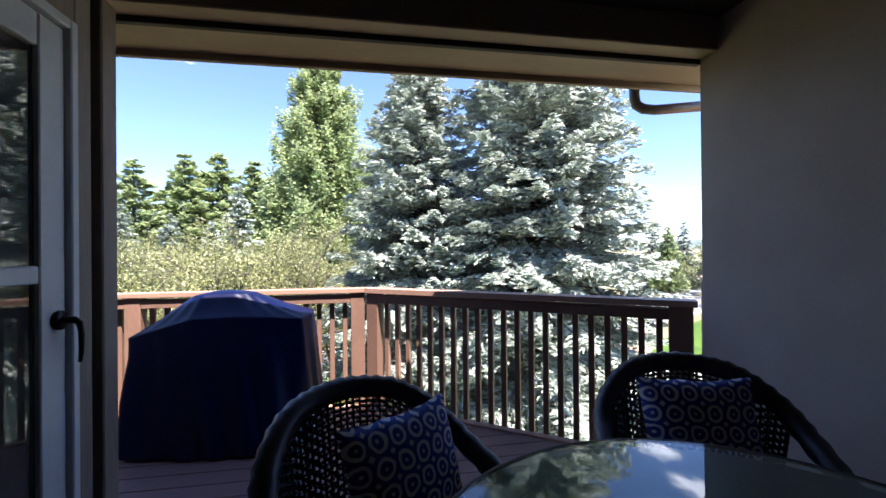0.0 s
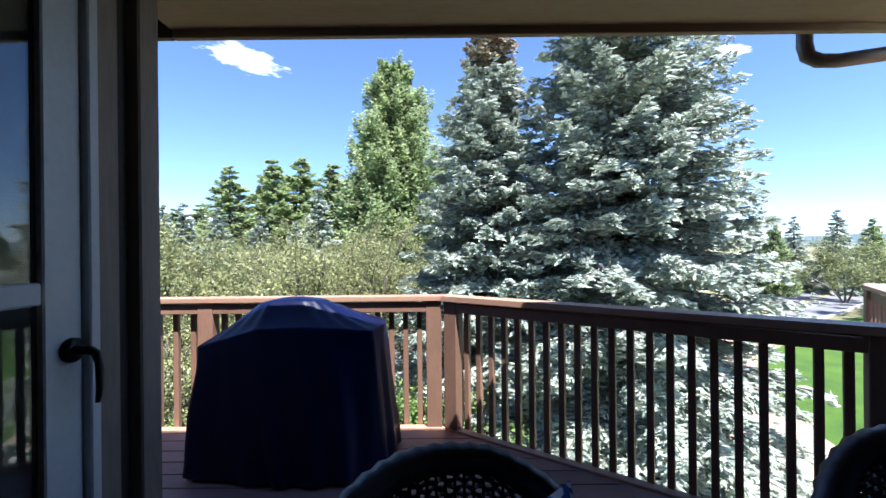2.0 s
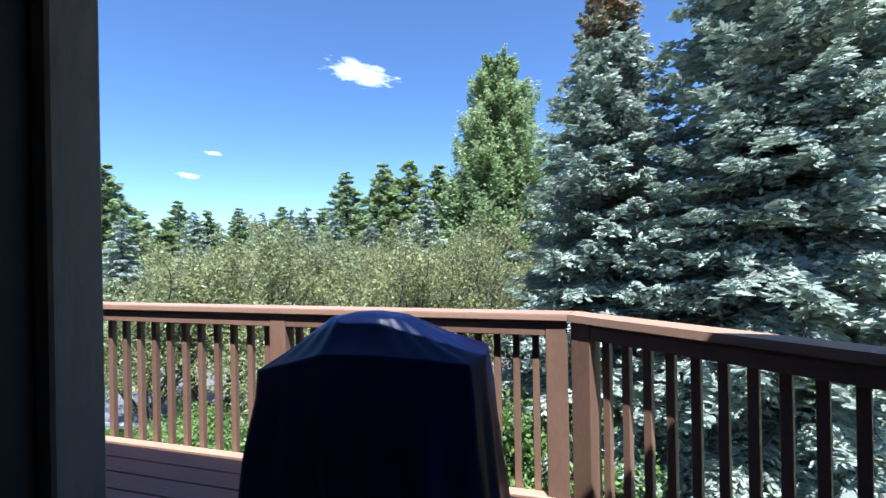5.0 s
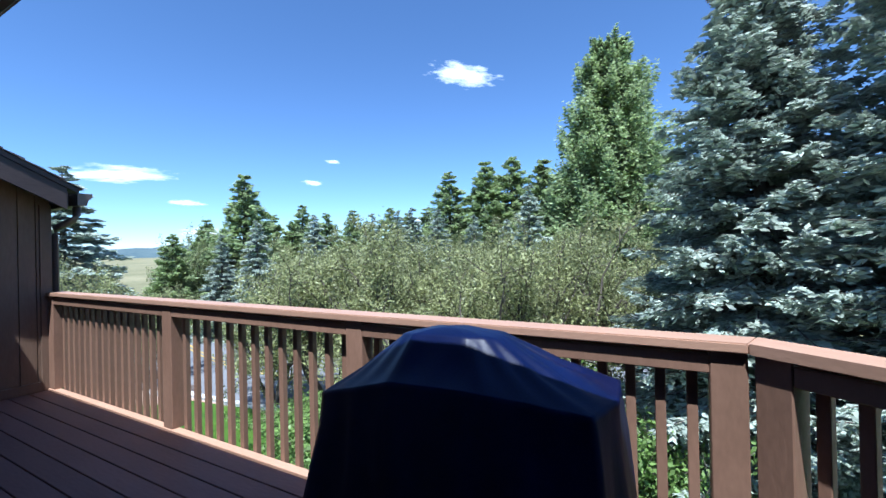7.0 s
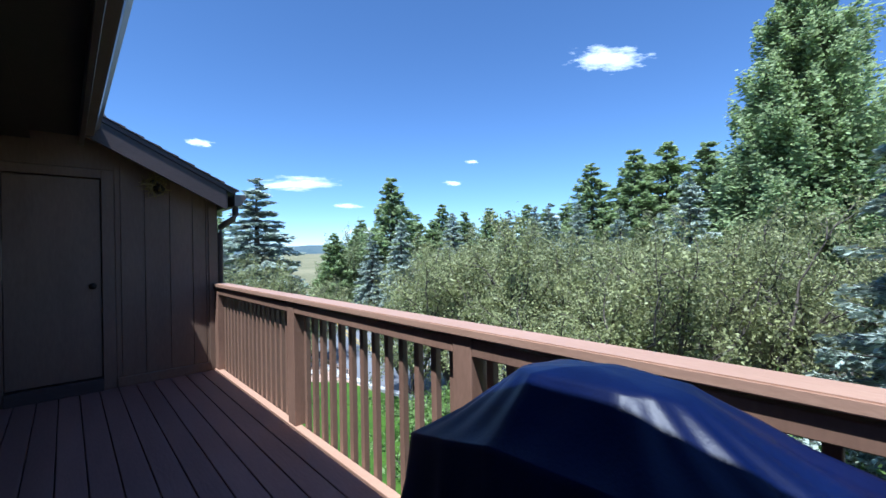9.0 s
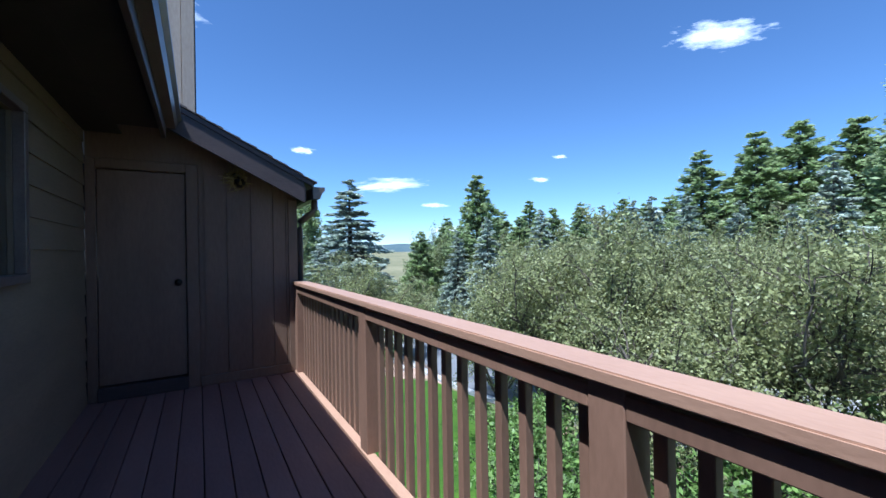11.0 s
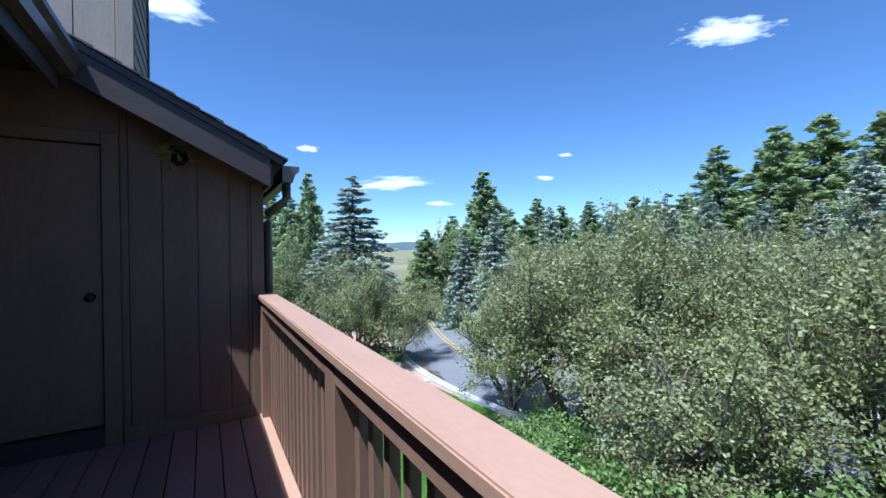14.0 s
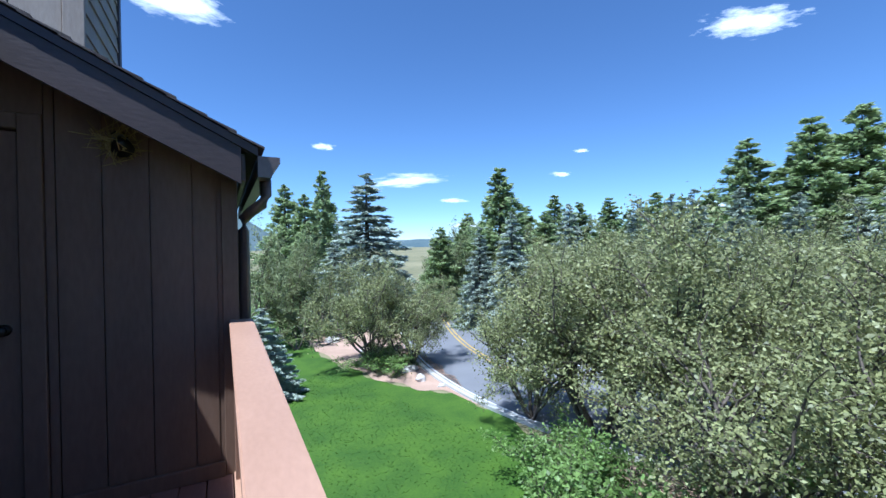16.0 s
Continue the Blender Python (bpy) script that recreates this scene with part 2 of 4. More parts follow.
def grid_sheet(name, xs, ys, mat, lift=0.0, label=""):
    X, Y = np.meshgrid(np.array(xs, float), np.array(ys, float))
    v = np.stack([X, Y, ground_z(X, Y) + lift], -1).reshape(-1, 3)
    nx, ny = len(xs), len(ys)
    i = (np.arange(ny - 1)[:, None] * nx + np.arange(nx - 1)[None]).ravel()
    f = np.stack([i, i + 1, i + nx + 1, i + nx], -1)
    return link(name, mesh_of(name, [(v, f)], True), mat)


edge = [-4500, -2000, -900, -400, -200, -80, -60, -40, -20, 0, 20, 40, 80, 200, 400, 900, 2000, 4500]
tagged(grid_sheet("ground", edge, edge, M["field"]), "dry grassy ground reaching to the horizon", "ground", kind="structure")

ROAD = [(-150, 75), (-95, 50), (-62, 32), (-42, 20.5), (-27.5, 14.2), (-17, 12.6), (-8, 15.2), (5, 20.5), (16, 25.5), (26, 30.5), (45, 43), (80, 66), (160, 120)]


def smooth_line(points, n=10):
    out = []
    p = [Vector(q) for q in points]
    for i in range(len(p) - 1):
        a, b, c, d = p[max(i - 1, 0)], p[i], p[i + 1], p[min(i + 2, len(p) - 1)]
        for k in range(n):
            t = k / n
            out.append(0.5 * ((2 * b) + (c - a) * t + (2 * a - 5 * b + 4 * c - d) * t * t + (3 * b - a - 3 * c + d) * t ** 3))
    return out + [p[-1]]


ROAD_LINE = smooth_line(ROAD)


def strip(name, line, left, right, lift, mat, thick=0.0):
    """A band along a line, between two offsets to its left, draped on the ground."""
    v, f = [], []
    for i, p in enumerate(line):
        d = (line[min(i + 1, len(line) - 1)] - line[max(i - 1, 0)]).normalized()
        s = Vector((-d.y, d.x))
        for off, h in ((left, lift - thick), (left, lift), (right, lift), (right, lift - thick)):
            q = p + s * off
            v.append((q.x, q.y, ground_z(q.x, q.y) + h))
        if i:
            a, b = 4 * (i - 1), 4 * i
            for k in range(3):
                f.append((a + k, a + k + 1, b + k + 1, b + k))
    return link(name, mesh_of(name, [(np.array(v), np.array(f))]), mat)


tagged(strip("road", ROAD_LINE, 3.7, -3.7, 0.02, M["asphalt"], 0.1), "grey asphalt road curving past the house", "road", kind="structure")
for off in (0.18, -0.10):
    tagged(strip("road_line", ROAD_LINE, off, off - 0.1, 0.026, M["paint_y"]), "yellow painted centre line on asphalt", "road marking", kind="structure")
for off in (3.5, -3.4):
    tagged(strip("road_line", ROAD_LINE, off, off - 0.1, 0.026, M["paint_w"]), "white painted edge line on asphalt", "road marking", kind="structure")
for off in (3.92, -3.7):
    tagged(strip("kerb", ROAD_LINE, off, off - 0.22, 0.13, M["kerb"], 0.3), "pale concrete kerb along the road", "kerb", kind="structure")


def patch(name, outline, mat, lift, label, category, seed):
    """A flat area with a wavy outline on the ground."""
    line = smooth_line(outline + outline[:1], 8)
    bm = bmesh.new()
    vs = []
    for p in line[:-1]:
        w = noise.noise((p.x * 0.7, p.y * 0.7, seed)) * 0.5
        vs.append(bm.verts.new((p.x + w, p.y - w, ground_z(p.x + w, p.y - w) + lift)))
    bm.faces.new(vs)
    return tagged(part(name, bm, mat), label, category, kind="structure")


patch("lawn", [(-60, -2), (-52, 6), (-42, 7.2), (-37, 5.2), (-31, 5.0), (-26.5, 5.3), (-23.5, 6.0), (-21, 6.5), (-18.7, 8.1), (-16.2, 8.8), (-11, 8.6), (-4, 8.0), (1, 6.5), (4, 3), (2, -3), (-10, -6), (-30, -8)],
      M["lawn"], 0.012, "bright green mown lawn", "lawn", 1)
patch("lawn", [(11.5, 10), (14, 15.5), (19, 20), (28, 26), (40, 30), (40, 12), (20, 3), (10, 4)], M["lawn"], 0.012, "bright green mown lawn", "lawn", 2)
patch("gravel_bed", [(-39, 8), (-37.2, 5.4), (-31, 5.1), (-26.5, 5.4), (-23.5, 6.1), (-21, 6.6), (-18.7, 8.2), (-15.5, 8.9), (-18.5, 9.3), (-26, 10.4), (-33, 11)], M["dirt"], 0.02,
      "pink gravel bed with boulders", "gravel", 3)
patch("gravel_bed", [(-13, 9.0), (-6, 11.2), (2, 14.5), (10, 19.5), (18, 22), (14, 15.5), (11, 9), (8, 4.5), (2, 5.5), (-4, 8.2)], M["dirt"], 0.02,
      "pink gravel under the spruces", "gravel", 4)

# short grass on the near lawn
n_blade = 14000
gx, gy = rng.uniform(-24, -4, n_blade), rng.uniform(0.5, 8.0, n_blade)
keep = (gy < 8.2 + 0.25 * (gx + 11)) | (gx > -11)
gx, gy = gx[keep], gy[keep]
gz = ground_z(gx, gy)
ang, tall = rng.uniform(0, 6.28, len(gx)), rng.uniform(0.015, 0.04, len(gx))
dx, dy = np.cos(ang) * 0.035, np.sin(ang) * 0.035
lean = rng.normal(0, 0.02, (len(gx), 2))
v = np.stack([np.stack([gx - dx, gy - dy, gz], -1), np.stack([gx + dx, gy + dy, gz], -1),
              np.stack([gx + dx * 0.6 + lean[:, 0], gy + dy * 0.6 + lean[:, 1], gz + tall], -1),
              np.stack([gx - dx * 0.6 + lean[:, 0], gy - dy * 0.6 + lean[:, 1], gz + tall * 0.8], -1)], 1).reshape(-1, 3)
tagged(link("grass", mesh_of("grass", [(v, np.arange(len(v)).reshape(-1, 4))]), M["blade"]), "short mown green grass blades", "grass", kind="stuff")


def hill(name, a0, a1, dist, height, seed):
    """A far wooded ridge seen over a span of bearings."""
    v, f = [], []
    n = 80
    for i in range(n + 1):
        a = radians(a0 + (a1 - a0) * i / n)
        h = height * (0.55 + 0.5 * noise.noise((i * 0.09, seed, 0)) + 0.12 * noise.noise((i * 0.9, seed, 3)))
        h *= min(1, 4 * i / n, 4 * (n - i) / n)
        for d, z in ((dist, -12), (dist * 1.1, h), (dist * 1.3, -12)):
            v.append((math.sin(a) * d, math.cos(a) * d, z))
    for i in range(n):
        for k in range(2):
            f.append((3 * i + k, 3 * i + 3 + k, 3 * i + 4 + k, 3 * i + 1 + k))
    return tagged(link(name, mesh_of(name, [(np.array(v), np.array(f))], True), M["hill"]), "far wooded hill with haze put into its blue-green colour", "hill", kind="structure")


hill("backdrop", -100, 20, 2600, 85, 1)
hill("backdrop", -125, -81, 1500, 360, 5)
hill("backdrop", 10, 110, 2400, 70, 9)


def cloud_material():
    m = bpy.data.materials.new("fair_weather_cloud")
    m.use_nodes = True
    n, l = m.node_tree.nodes, m.node_tree.links
    n.remove(n["Principled BSDF"])
    co = n.new("ShaderNodeTexCoord")
    info = n.new("ShaderNodeObjectInfo")
    grad = n.new("ShaderNodeVectorMath")
    grad.operation = "LENGTH"
    l.new(co.outputs["Object"], grad.inputs[0])
    tex = n.new("ShaderNodeTexNoise")
    tex.noise_dimensions = "4D"
    tex.inputs["Scale"].default_value = 2.4
    tex.inputs["Detail"].default_value = 7
    tex.inputs["Roughness"].default_value = 0.6
    mul = n.new("ShaderNodeMath")
    mul.operation = "MULTIPLY"
    mul.inputs[1].default_value = 40
    l.new(info.outputs["Random"], mul.inputs[0])
    l.new(mul.outputs[0], tex.inputs["W"])
    l.new(co.outputs["Object"], tex.inputs["Vector"])
    comb = n.new("ShaderNodeMath")
    comb.operation = "MULTIPLY_ADD"
    comb.inputs[1].default_value = -0.62
    l.new(grad.outputs["Value"], comb.inputs[0])
    l.new(tex.outputs["Fac"], comb.inputs[2])
    r = n.new("ShaderNodeMapRange")
    r.inputs["From Min"].default_value, r.inputs["From Max"].default_value = 0.10, 0.34
    l.new(comb.outputs[0], r.inputs["Value"])
    em, tr, ms = n.new("ShaderNodeEmission"), n.new("ShaderNodeBsdfTransparent"), n.new("ShaderNodeMixShader")
    em.inputs["Color"].default_value = (0.93, 0.96, 1, 1)
    em.inputs["Strength"].default_value = 0.95
    l.new(r.outputs[0], ms.inputs[0])
    l.new(tr.outputs[0], ms.inputs[1])
    l.new(em.outputs[0], ms.inputs[2])
    l.new(ms.outputs[0], n["Material Output"].inputs["Surface"])
    return m


cloud_mat = cloud_material()
# bearing, elevation, half width and half height of each cloud, in degrees
for a, e, w, h, tilt in ((-25.6, 22.9, 6.6, 2.2, 9), (-67.2, 9.0, 8.2, 1.5, -4), (-60.5, 6.2, 2.6, 0.6, 0), (-95.5, 27.0, 10.5, 3.0, 5), (-46, 9.2, 2.0, 0.6, 0),
                         (-59, 2.8, 4, 0.9, 0), (41, 26.3, 4.6, 1.5, -8), (37.5, 23.6, 3.6, 1.4, -4), (34.6, 21.2, 3.6, 1.1, 6), (-78, 13.2, 2.2, 0.7, 2),
                         (-103, 14.5, 4.0, 1.0, -12), (-30, 4.2, 5, 0.8, 0), (-43.5, 12, 1.4, 0.4, 0)):
    d = 2300
    bm = bmesh.new()
    bmesh.ops.create_grid(bm, x_segments=1, y_segments=1, size=1)
    ob = part("cloud", bm, cloud_mat)
    p = Vector((math.sin(radians(a)) * math.cos(radians(e)), math.cos(radians(a)) * math.cos(radians(e)), math.sin(radians(e)))) * d
    ob.matrix_world = look(p, (0, 0, 0), tilt) @ Matrix.Diagonal((d * math.tan(radians(w)), d * math.tan(radians(h)), 1, 1))
    ob.visible_shadow = False
    tagged(ob, "small white fair-weather cloud in blue sky", "cloud", kind="structure")

# ---- deck ----
BDIR = Vector((math.cos(radians(-35.5)), math.sin(radians(-35.5))))
BIN = Vector((BDIR.y, -BDIR.x))          # towards the house
TAN_B = math.tan(radians(35.5))
deck = tagged(thing("floor_deck"), "brown painted plank deck", "deck", kind="structure")
PITCH = 0.148
y_top = 0.005
k = 0
while y_top > -5.2:
    y1, y0 = y_top, y_top - PITCH + 0.007

    def right(y):
        return min(1.96, max(0.03 - y / TAN_B, 0.03)) if y > -1.52 else 1.945
    xl = -5.87 if y1 > -1.765 else -0.99
    bm = prism([(xl, y0), (right(y0), y0), (right(y1), y1), (xl, y1)], -0.035, 0.0)
    bmesh.ops.bevel(bm, geom=[e for e in bm.edges if all(abs(v.co.z) < 1e-6 for v in e.verts)], offset=0.003, segments=1, affect="EDGES")
    part("plank", bm, M["deck"], deck)
    y_top -= PITCH
    k += 1
part("deck_joist_cover", prism([(-5.9, -5.3), (1.94, -5.3), (1.94, -1.36), (0.03, 0.0), (-5.9, 0.0)], -0.30, -0.05), M["trim"], deck)
# pale cap colour puts the brightness of the sunlit strip into the edge boards
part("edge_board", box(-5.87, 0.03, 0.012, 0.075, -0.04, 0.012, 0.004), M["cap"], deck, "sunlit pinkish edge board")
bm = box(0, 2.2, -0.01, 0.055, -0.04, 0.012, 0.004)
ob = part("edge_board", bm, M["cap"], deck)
ob.matrix_local = pose(0.03, 0.02, 0, 0, 0, -35.5)
part("rim_joist", box(-5.87, 0.05, 0.079, 0.115, -0.32, -0.12, 0.004), M["rail"], deck)

# ---- railings ----
RAIL_H = 1.0
bal_mesh = bpy.data.meshes.new("baluster")
bm = box(-0.019, 0.019, -0.019, 0.019, -0.13, 0.90, 0.003)
bm.to_mesh(bal_mesh)
bm.free()
bal_mesh.materials.append(M["rail"])


def balusters(parent, x0, x1, n, y=0.098, m=None):
    for i in range(n):
        ob = new("baluster", bal_mesh)
        ob.parent = parent
        loc = pose(x0 + (x1 - x0) * (i + 0.5) / n, y, 0, 0, 0, random.uniform(-2, 2))
        ob.matrix_local = (m @ loc) if m else loc


long_rail = tagged(thing("deck_railing"), "brown painted wooden deck railing with pinkish sunlit cap", "railing")
off = 0.138 * math.tan(radians(35.5 / 2))
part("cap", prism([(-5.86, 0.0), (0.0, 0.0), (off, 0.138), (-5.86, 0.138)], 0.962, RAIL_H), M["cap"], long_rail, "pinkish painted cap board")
bmesh_cap = long_rail.children[0].data
bm = bmesh.new()
bm.from_mesh(bmesh_cap)
bmesh.ops.bevel(bm, geom=[e for e in bm.edges], offset=0.005, segments=2, affect="EDGES")
bm.to_mesh(bmesh_cap)
bm.free()
POSTS = [(-5.86, -5.74), (-3.725, -3.60), (-1.84, -1.725), (-0.115, 0.0)]
for a, b in POSTS:
    part("post", box(a, b, 0.020, 0.125, 0.012, 0.961, 0.004), M["rail"], long_rail)
for (a, b), n in zip(((-5.74, -3.725), (-3.60, -1.84), (-1.725, -0.115)), (17, 13, 15)):
    part("top_rail", box(a, b, 0.022, 0.060, 0.878, 0.945, 0.004), M["rail"], long_rail)
    part("back_rail", box(a, b, 0.112, 0.132, 0.875, 0.945, 0.004), M["rail"], long_rail)
    balusters(long_rail, a, b, n)
short_rail = tagged(thing("deck_railing", (0, 0, 0), -35.5), "brown painted wooden railing in the roof's shade", "railing")
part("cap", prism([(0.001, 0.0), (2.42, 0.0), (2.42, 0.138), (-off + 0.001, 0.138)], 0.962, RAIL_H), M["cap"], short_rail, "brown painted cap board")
part("post", box(0.005, 0.115, 0.020, 0.125, 0.012, 0.961, 0.004), M["rail"], short_rail)
part("post", box(2.27, 2.40, 0.020, 0.125, 0.012, 0.961, 0.004), M["rail"], short_rail)
part("top_rail", box(0.115, 2.27, 0.022, 0.060, 0.878, 0.945, 0.004), M["rail"], short_rail)
part("back_rail", box(0.115, 2.27, 0.112, 0.132, 0.875, 0.945, 0.004), M["rail"], short_rail)
balusters(short_rail, 0.115, 2.27, 21)

# the neighbouring balcony beyond the stucco wall
near = tagged(thing("balcony_railing", (3.8, 0.62, 0), -35.5), "brown wooden railing of the next balcony", "railing")
part("cap", box(0, 3.0, -0.06, 0.11, 0.962, 1.0), M["cap"], near)
part("cap", box(-0.03, 0.14, -2.5, -0.065, 0.962, 1.0), M["cap"], near)
part("top_rail", box(0.02, 3.0, -0.02, 0.02, 0.855, 0.945), M["rail"], near)
part("top_rail", box(0.03, 0.07, -2.5, -0.03, 0.855, 0.945), M["rail"], near)
part("post", box(0.0, 0.11, -0.03, 0.07, -0.2, 0.96), M["rail"], near)
balusters(near, 0.12, 3.0, 24, 0.04)
balusters(near, 0.0, 2.4, 20, 0.0, pose(0.05, -0.05, 0, 0, 0, -90))
part("platform", box(0, 3, -2.5, 0.1, -0.3, -0.02), M["deck"], near)

# ---- house shell ----
HW = -1.76                                # face of the sided wall
wall = tagged(thing("wall_house"), "taupe horizontal lap siding wall in deep shade", "wall", kind="structure")
WX0, WX1, WZ0, WZ1 = -4.27, -3.15, 1.22, 2.14   # window opening
part("wall_core", box(-5.87, WX0, HW - 0.15, HW - 0.02, -0.3, 2.75, 0), M["siding"], wall)
part("wall_core", box(WX1, -1.25, HW - 0.15, HW - 0.02, -0.3, 2.75, 0), M["siding"], wall)
part("wall_core", box(WX0, WX1, HW - 0.15, HW - 0.02, -0.3, WZ0, 0), M["siding"], wall)
part("wall_core", box(WX0, WX1, HW - 0.15, HW - 0.02, WZ1, 2.75, 0), M["siding"], wall)
z = 0.0
while z < 2.6:
    for a, b in (((-5.87, WX0 - 0.06), (WX1 + 0.06, -1.25)) if WZ0 - 0.2 < z < WZ1 else ((-5.87, -1.25),)):
        part("siding_board", prism([(HW - 0.02, z), (HW + 0.002, z), (HW - 0.012, z + 0.198), (HW - 0.02, z + 0.198)], a, b, "x"), M["siding"], wall)
    z += 0.195
win = tagged(thing("window_1"), "dark sliding window in a brown metal frame", "window", kind="structure")
for a, b, c, d in ((WX0 - 0.06, WX1 + 0.06, WZ1, WZ1 + 0.05), (WX0 - 0.06, WX1 + 0.06, WZ0 - 0.05, WZ0), (WX0 - 0.06, WX0, WZ0, WZ1), (WX1, WX1 + 0.06, WZ0, WZ1)):
    part("window_frame", box(a, b, HW - 0.02, HW + 0.035, c, d), M["gutter"], win)
part("mullion", box(-3.84, -3.79, HW - 0.06, HW + 0.01, WZ0, WZ1), M["gutter"], win)
for a, b in ((WX0, -3.84), (-3.79, WX1)):
    ob = part("pane", box(a, b, HW - 0.05, HW - 0.044, WZ0, WZ1, 0), M["glass"], win)
# back of the closed interior, coloured dark for the unlit room
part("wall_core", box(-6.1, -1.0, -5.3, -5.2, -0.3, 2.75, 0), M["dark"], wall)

# wall that closes the store behind
shed = tagged(thing("wall_shed"), "taupe vertical grooved plywood wall", "wall", kind="structure")
SX = -5.875
slope = -0.52


def rake(y):
    return 1.97 + slope * (y - 0.06)


DY0, DY1, DZ0, DZ1 = -1.685, -0.99, 0.12, 2.12
part("wall_core", box(SX - 0.12, SX - 0.022, DY1 + 0.0, 0.05, -0.3, 1.9, 0), M["panel"], shed)
part("wall_core", prism([(HW, DZ1), (DY1, DZ1), (DY1, 1.9), (0.05, 1.9), (HW, rake(HW) + 0.1)], SX - 0.12, SX - 0.022, "x"), M["panel"], shed)
seams = [-0.885, -0.84, -0.637, -0.411, -0.193, -0.061]
for a, b in zip(seams, seams[1:] + [0.055]):
    part("panel", prism([(a + 0.004, 0.07), (b - 0.004, 0.07), (b - 0.004, rake(b) + 0.03), (a + 0.004, rake(a) + 0.03)], SX - 0.02, SX, "x"), M["panel"], shed)
part("panel", prism([(HW + 0.003, DZ1 + 0.09), (-0.889, DZ1 + 0.09), (-0.889, rake(-0.889)), (HW + 0.003, rake(HW))], SX - 0.02, SX, "x"), M["panel"], shed)
part("corner_trim", box(SX - 0.02, SX + 0.018, -0.035, 0.06, 0.0, 1.90), M["panel"], shed)
part("baseboard", box(SX + 0.002, SX + 0.03, -0.88, -0.037, 0.0, 0.095), M["panel"], shed)
part("side_wall", box(-9.5, SX - 0.021, 0.0, 0.05, -4.6, 1.93, 0), M["panel"], shed)
part("lower_wall", box(SX - 0.1, SX, HW, 0.055, -4.7, -0.31, 0), M["panel"], shed)

# added plate, unseen behind the door, blocks light leaking round its edges
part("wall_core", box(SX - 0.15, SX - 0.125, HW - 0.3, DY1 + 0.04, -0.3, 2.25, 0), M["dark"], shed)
door = tagged(thing("door_1"), "closed flush taupe storage door with dark knob", "door", kind="structure")
part("leaf", box(SX - 0.05, SX - 0.012, DY0 + 0.005, DY1 - 0.008, DZ0 + 0.012, DZ1 - 0.01), M["panel"], door)
part("jamb", box(SX - 0.02, SX + 0.02, DY1, DY1 + 0.10, 0.0, DZ1 + 0.085), M["panel"], door)
part("jamb", box(SX - 0.02, SX + 0.02, HW + 0.003, DY0, 0.0, DZ1 + 0.085), M["panel"], door)
part("head", box(SX - 0.02, SX + 0.018, DY0, DY1, DZ1, DZ1 + 0.085), M["panel"], door)
part("threshold", box(SX - 0.05, SX + 0.05, DY0, DY1, 0.0, DZ0), M["trim"], door)
tube("knob", [(SX - 0.012, -1.062, 1.045), (SX + 0.004, -1.062, 1.045), (SX + 0.006, -1.062, 1.045), (SX + 0.025, -1.062, 1.045), (SX + 0.034, -1.062, 1.045),
              (SX + 0.052, -1.062, 1.045), (SX + 0.06, -1.062, 1.045)], [0.032, 0.032, 0.013, 0.013, 0.026, 0.028, 0.018], M["bronze"], door, 14, "dark bronze knob")
for z in (0.35, 1.1, 1.9):
    tube("hinge", [(SX - 0.004, DY0 - 0.004, z - 0.045), (SX - 0.004, DY0 - 0.004, z + 0.045)], 0.009, M["bronze"], door, 8)

# roof over the store, running down away from the house
roof = tagged(thing("shed_roof"), "low brown shingled roof with dark barge board", "roof", kind="structure")


def slab(y0, y1, low, high, x0, x1):
    return prism([(y0, rake(y0) + low), (y1, rake(y1) + low), (y1, rake(y1) + high), (y0, rake(y0) + high)], x0, x1, "x")


part("barge_board", slab(-1.16, 0.075, -0.125, 0.085, -5.56, -5.52), M["trim"], roof)
part("barge_trim", slab(-1.16, 0.165, 0.088, 0.135, -5.545, -5.505), M["trim"], roof)
part("soffit", slab(-1.7, 0.06, 0.02, 0.04, -9.4, -5.562), M["soffit"], roof)
part("roof_deck", slab(-1.9, 0.16, 0.086, 0.132, -9.4, -5.547), M["trim"], roof)
course = 0
y = 0.20
while y > -2.3:
    x = -5.495 - (0.12 if course % 2 else 0)
    lastx = -5.49
    while x > -9.2:
        x2 = x - 0.30
        t0 = 0.137 + random.uniform(0, 0.004)
        part("shingle", prism([(y, rake(y) + t0 + 0.008), (y - 0.19, rake(y - 0.19) + t0), (y - 0.19, rake(y - 0.19) + t0 + 0.006), (y, rake(y) + t0 + 0.022)],
                              x2 + 0.004, lastx if x == x else x, "x"), M["shingle"], roof)
        lastx, x = x2, x2
    y -= 0.145
    course += 1
part("fascia", box(-9.4, -5.562, 0.075, 0.10, 1.86, 2.02), M["trim"], roof)


def gutter(name, x0, x1, y0, z0, w, h, parent, out=1):
    """A K-shaped metal gutter, open above, with end caps."""
    prof = [(0, h), (0, 0), (w * 0.6, 0), (w * 0.75, h * 0.45), (w, h * 0.7), (w, h), (w - 0.006, h), (w - 0.008, h * 0.72), (w * 0.72, h * 0.48), (w * 0.57, 0.006), (0.006, 0.006), (0.006, h)]
    part(name, prism([(y0 + out * p, z0 + q) for p, q in prof], x0, x1, "x"), M["gutter"], parent)
    cap = [(0, h), (0, 0), (w * 0.6, 0), (w * 0.75, h * 0.45), (w, h * 0.7), (w, h)]
    for a in (x0 - 0.004, x1):
        part("end_cap", prism([(y0 + out * p, z0 + q) for p, q in cap], a, a + 0.004, "x"), M["gutter"], parent)


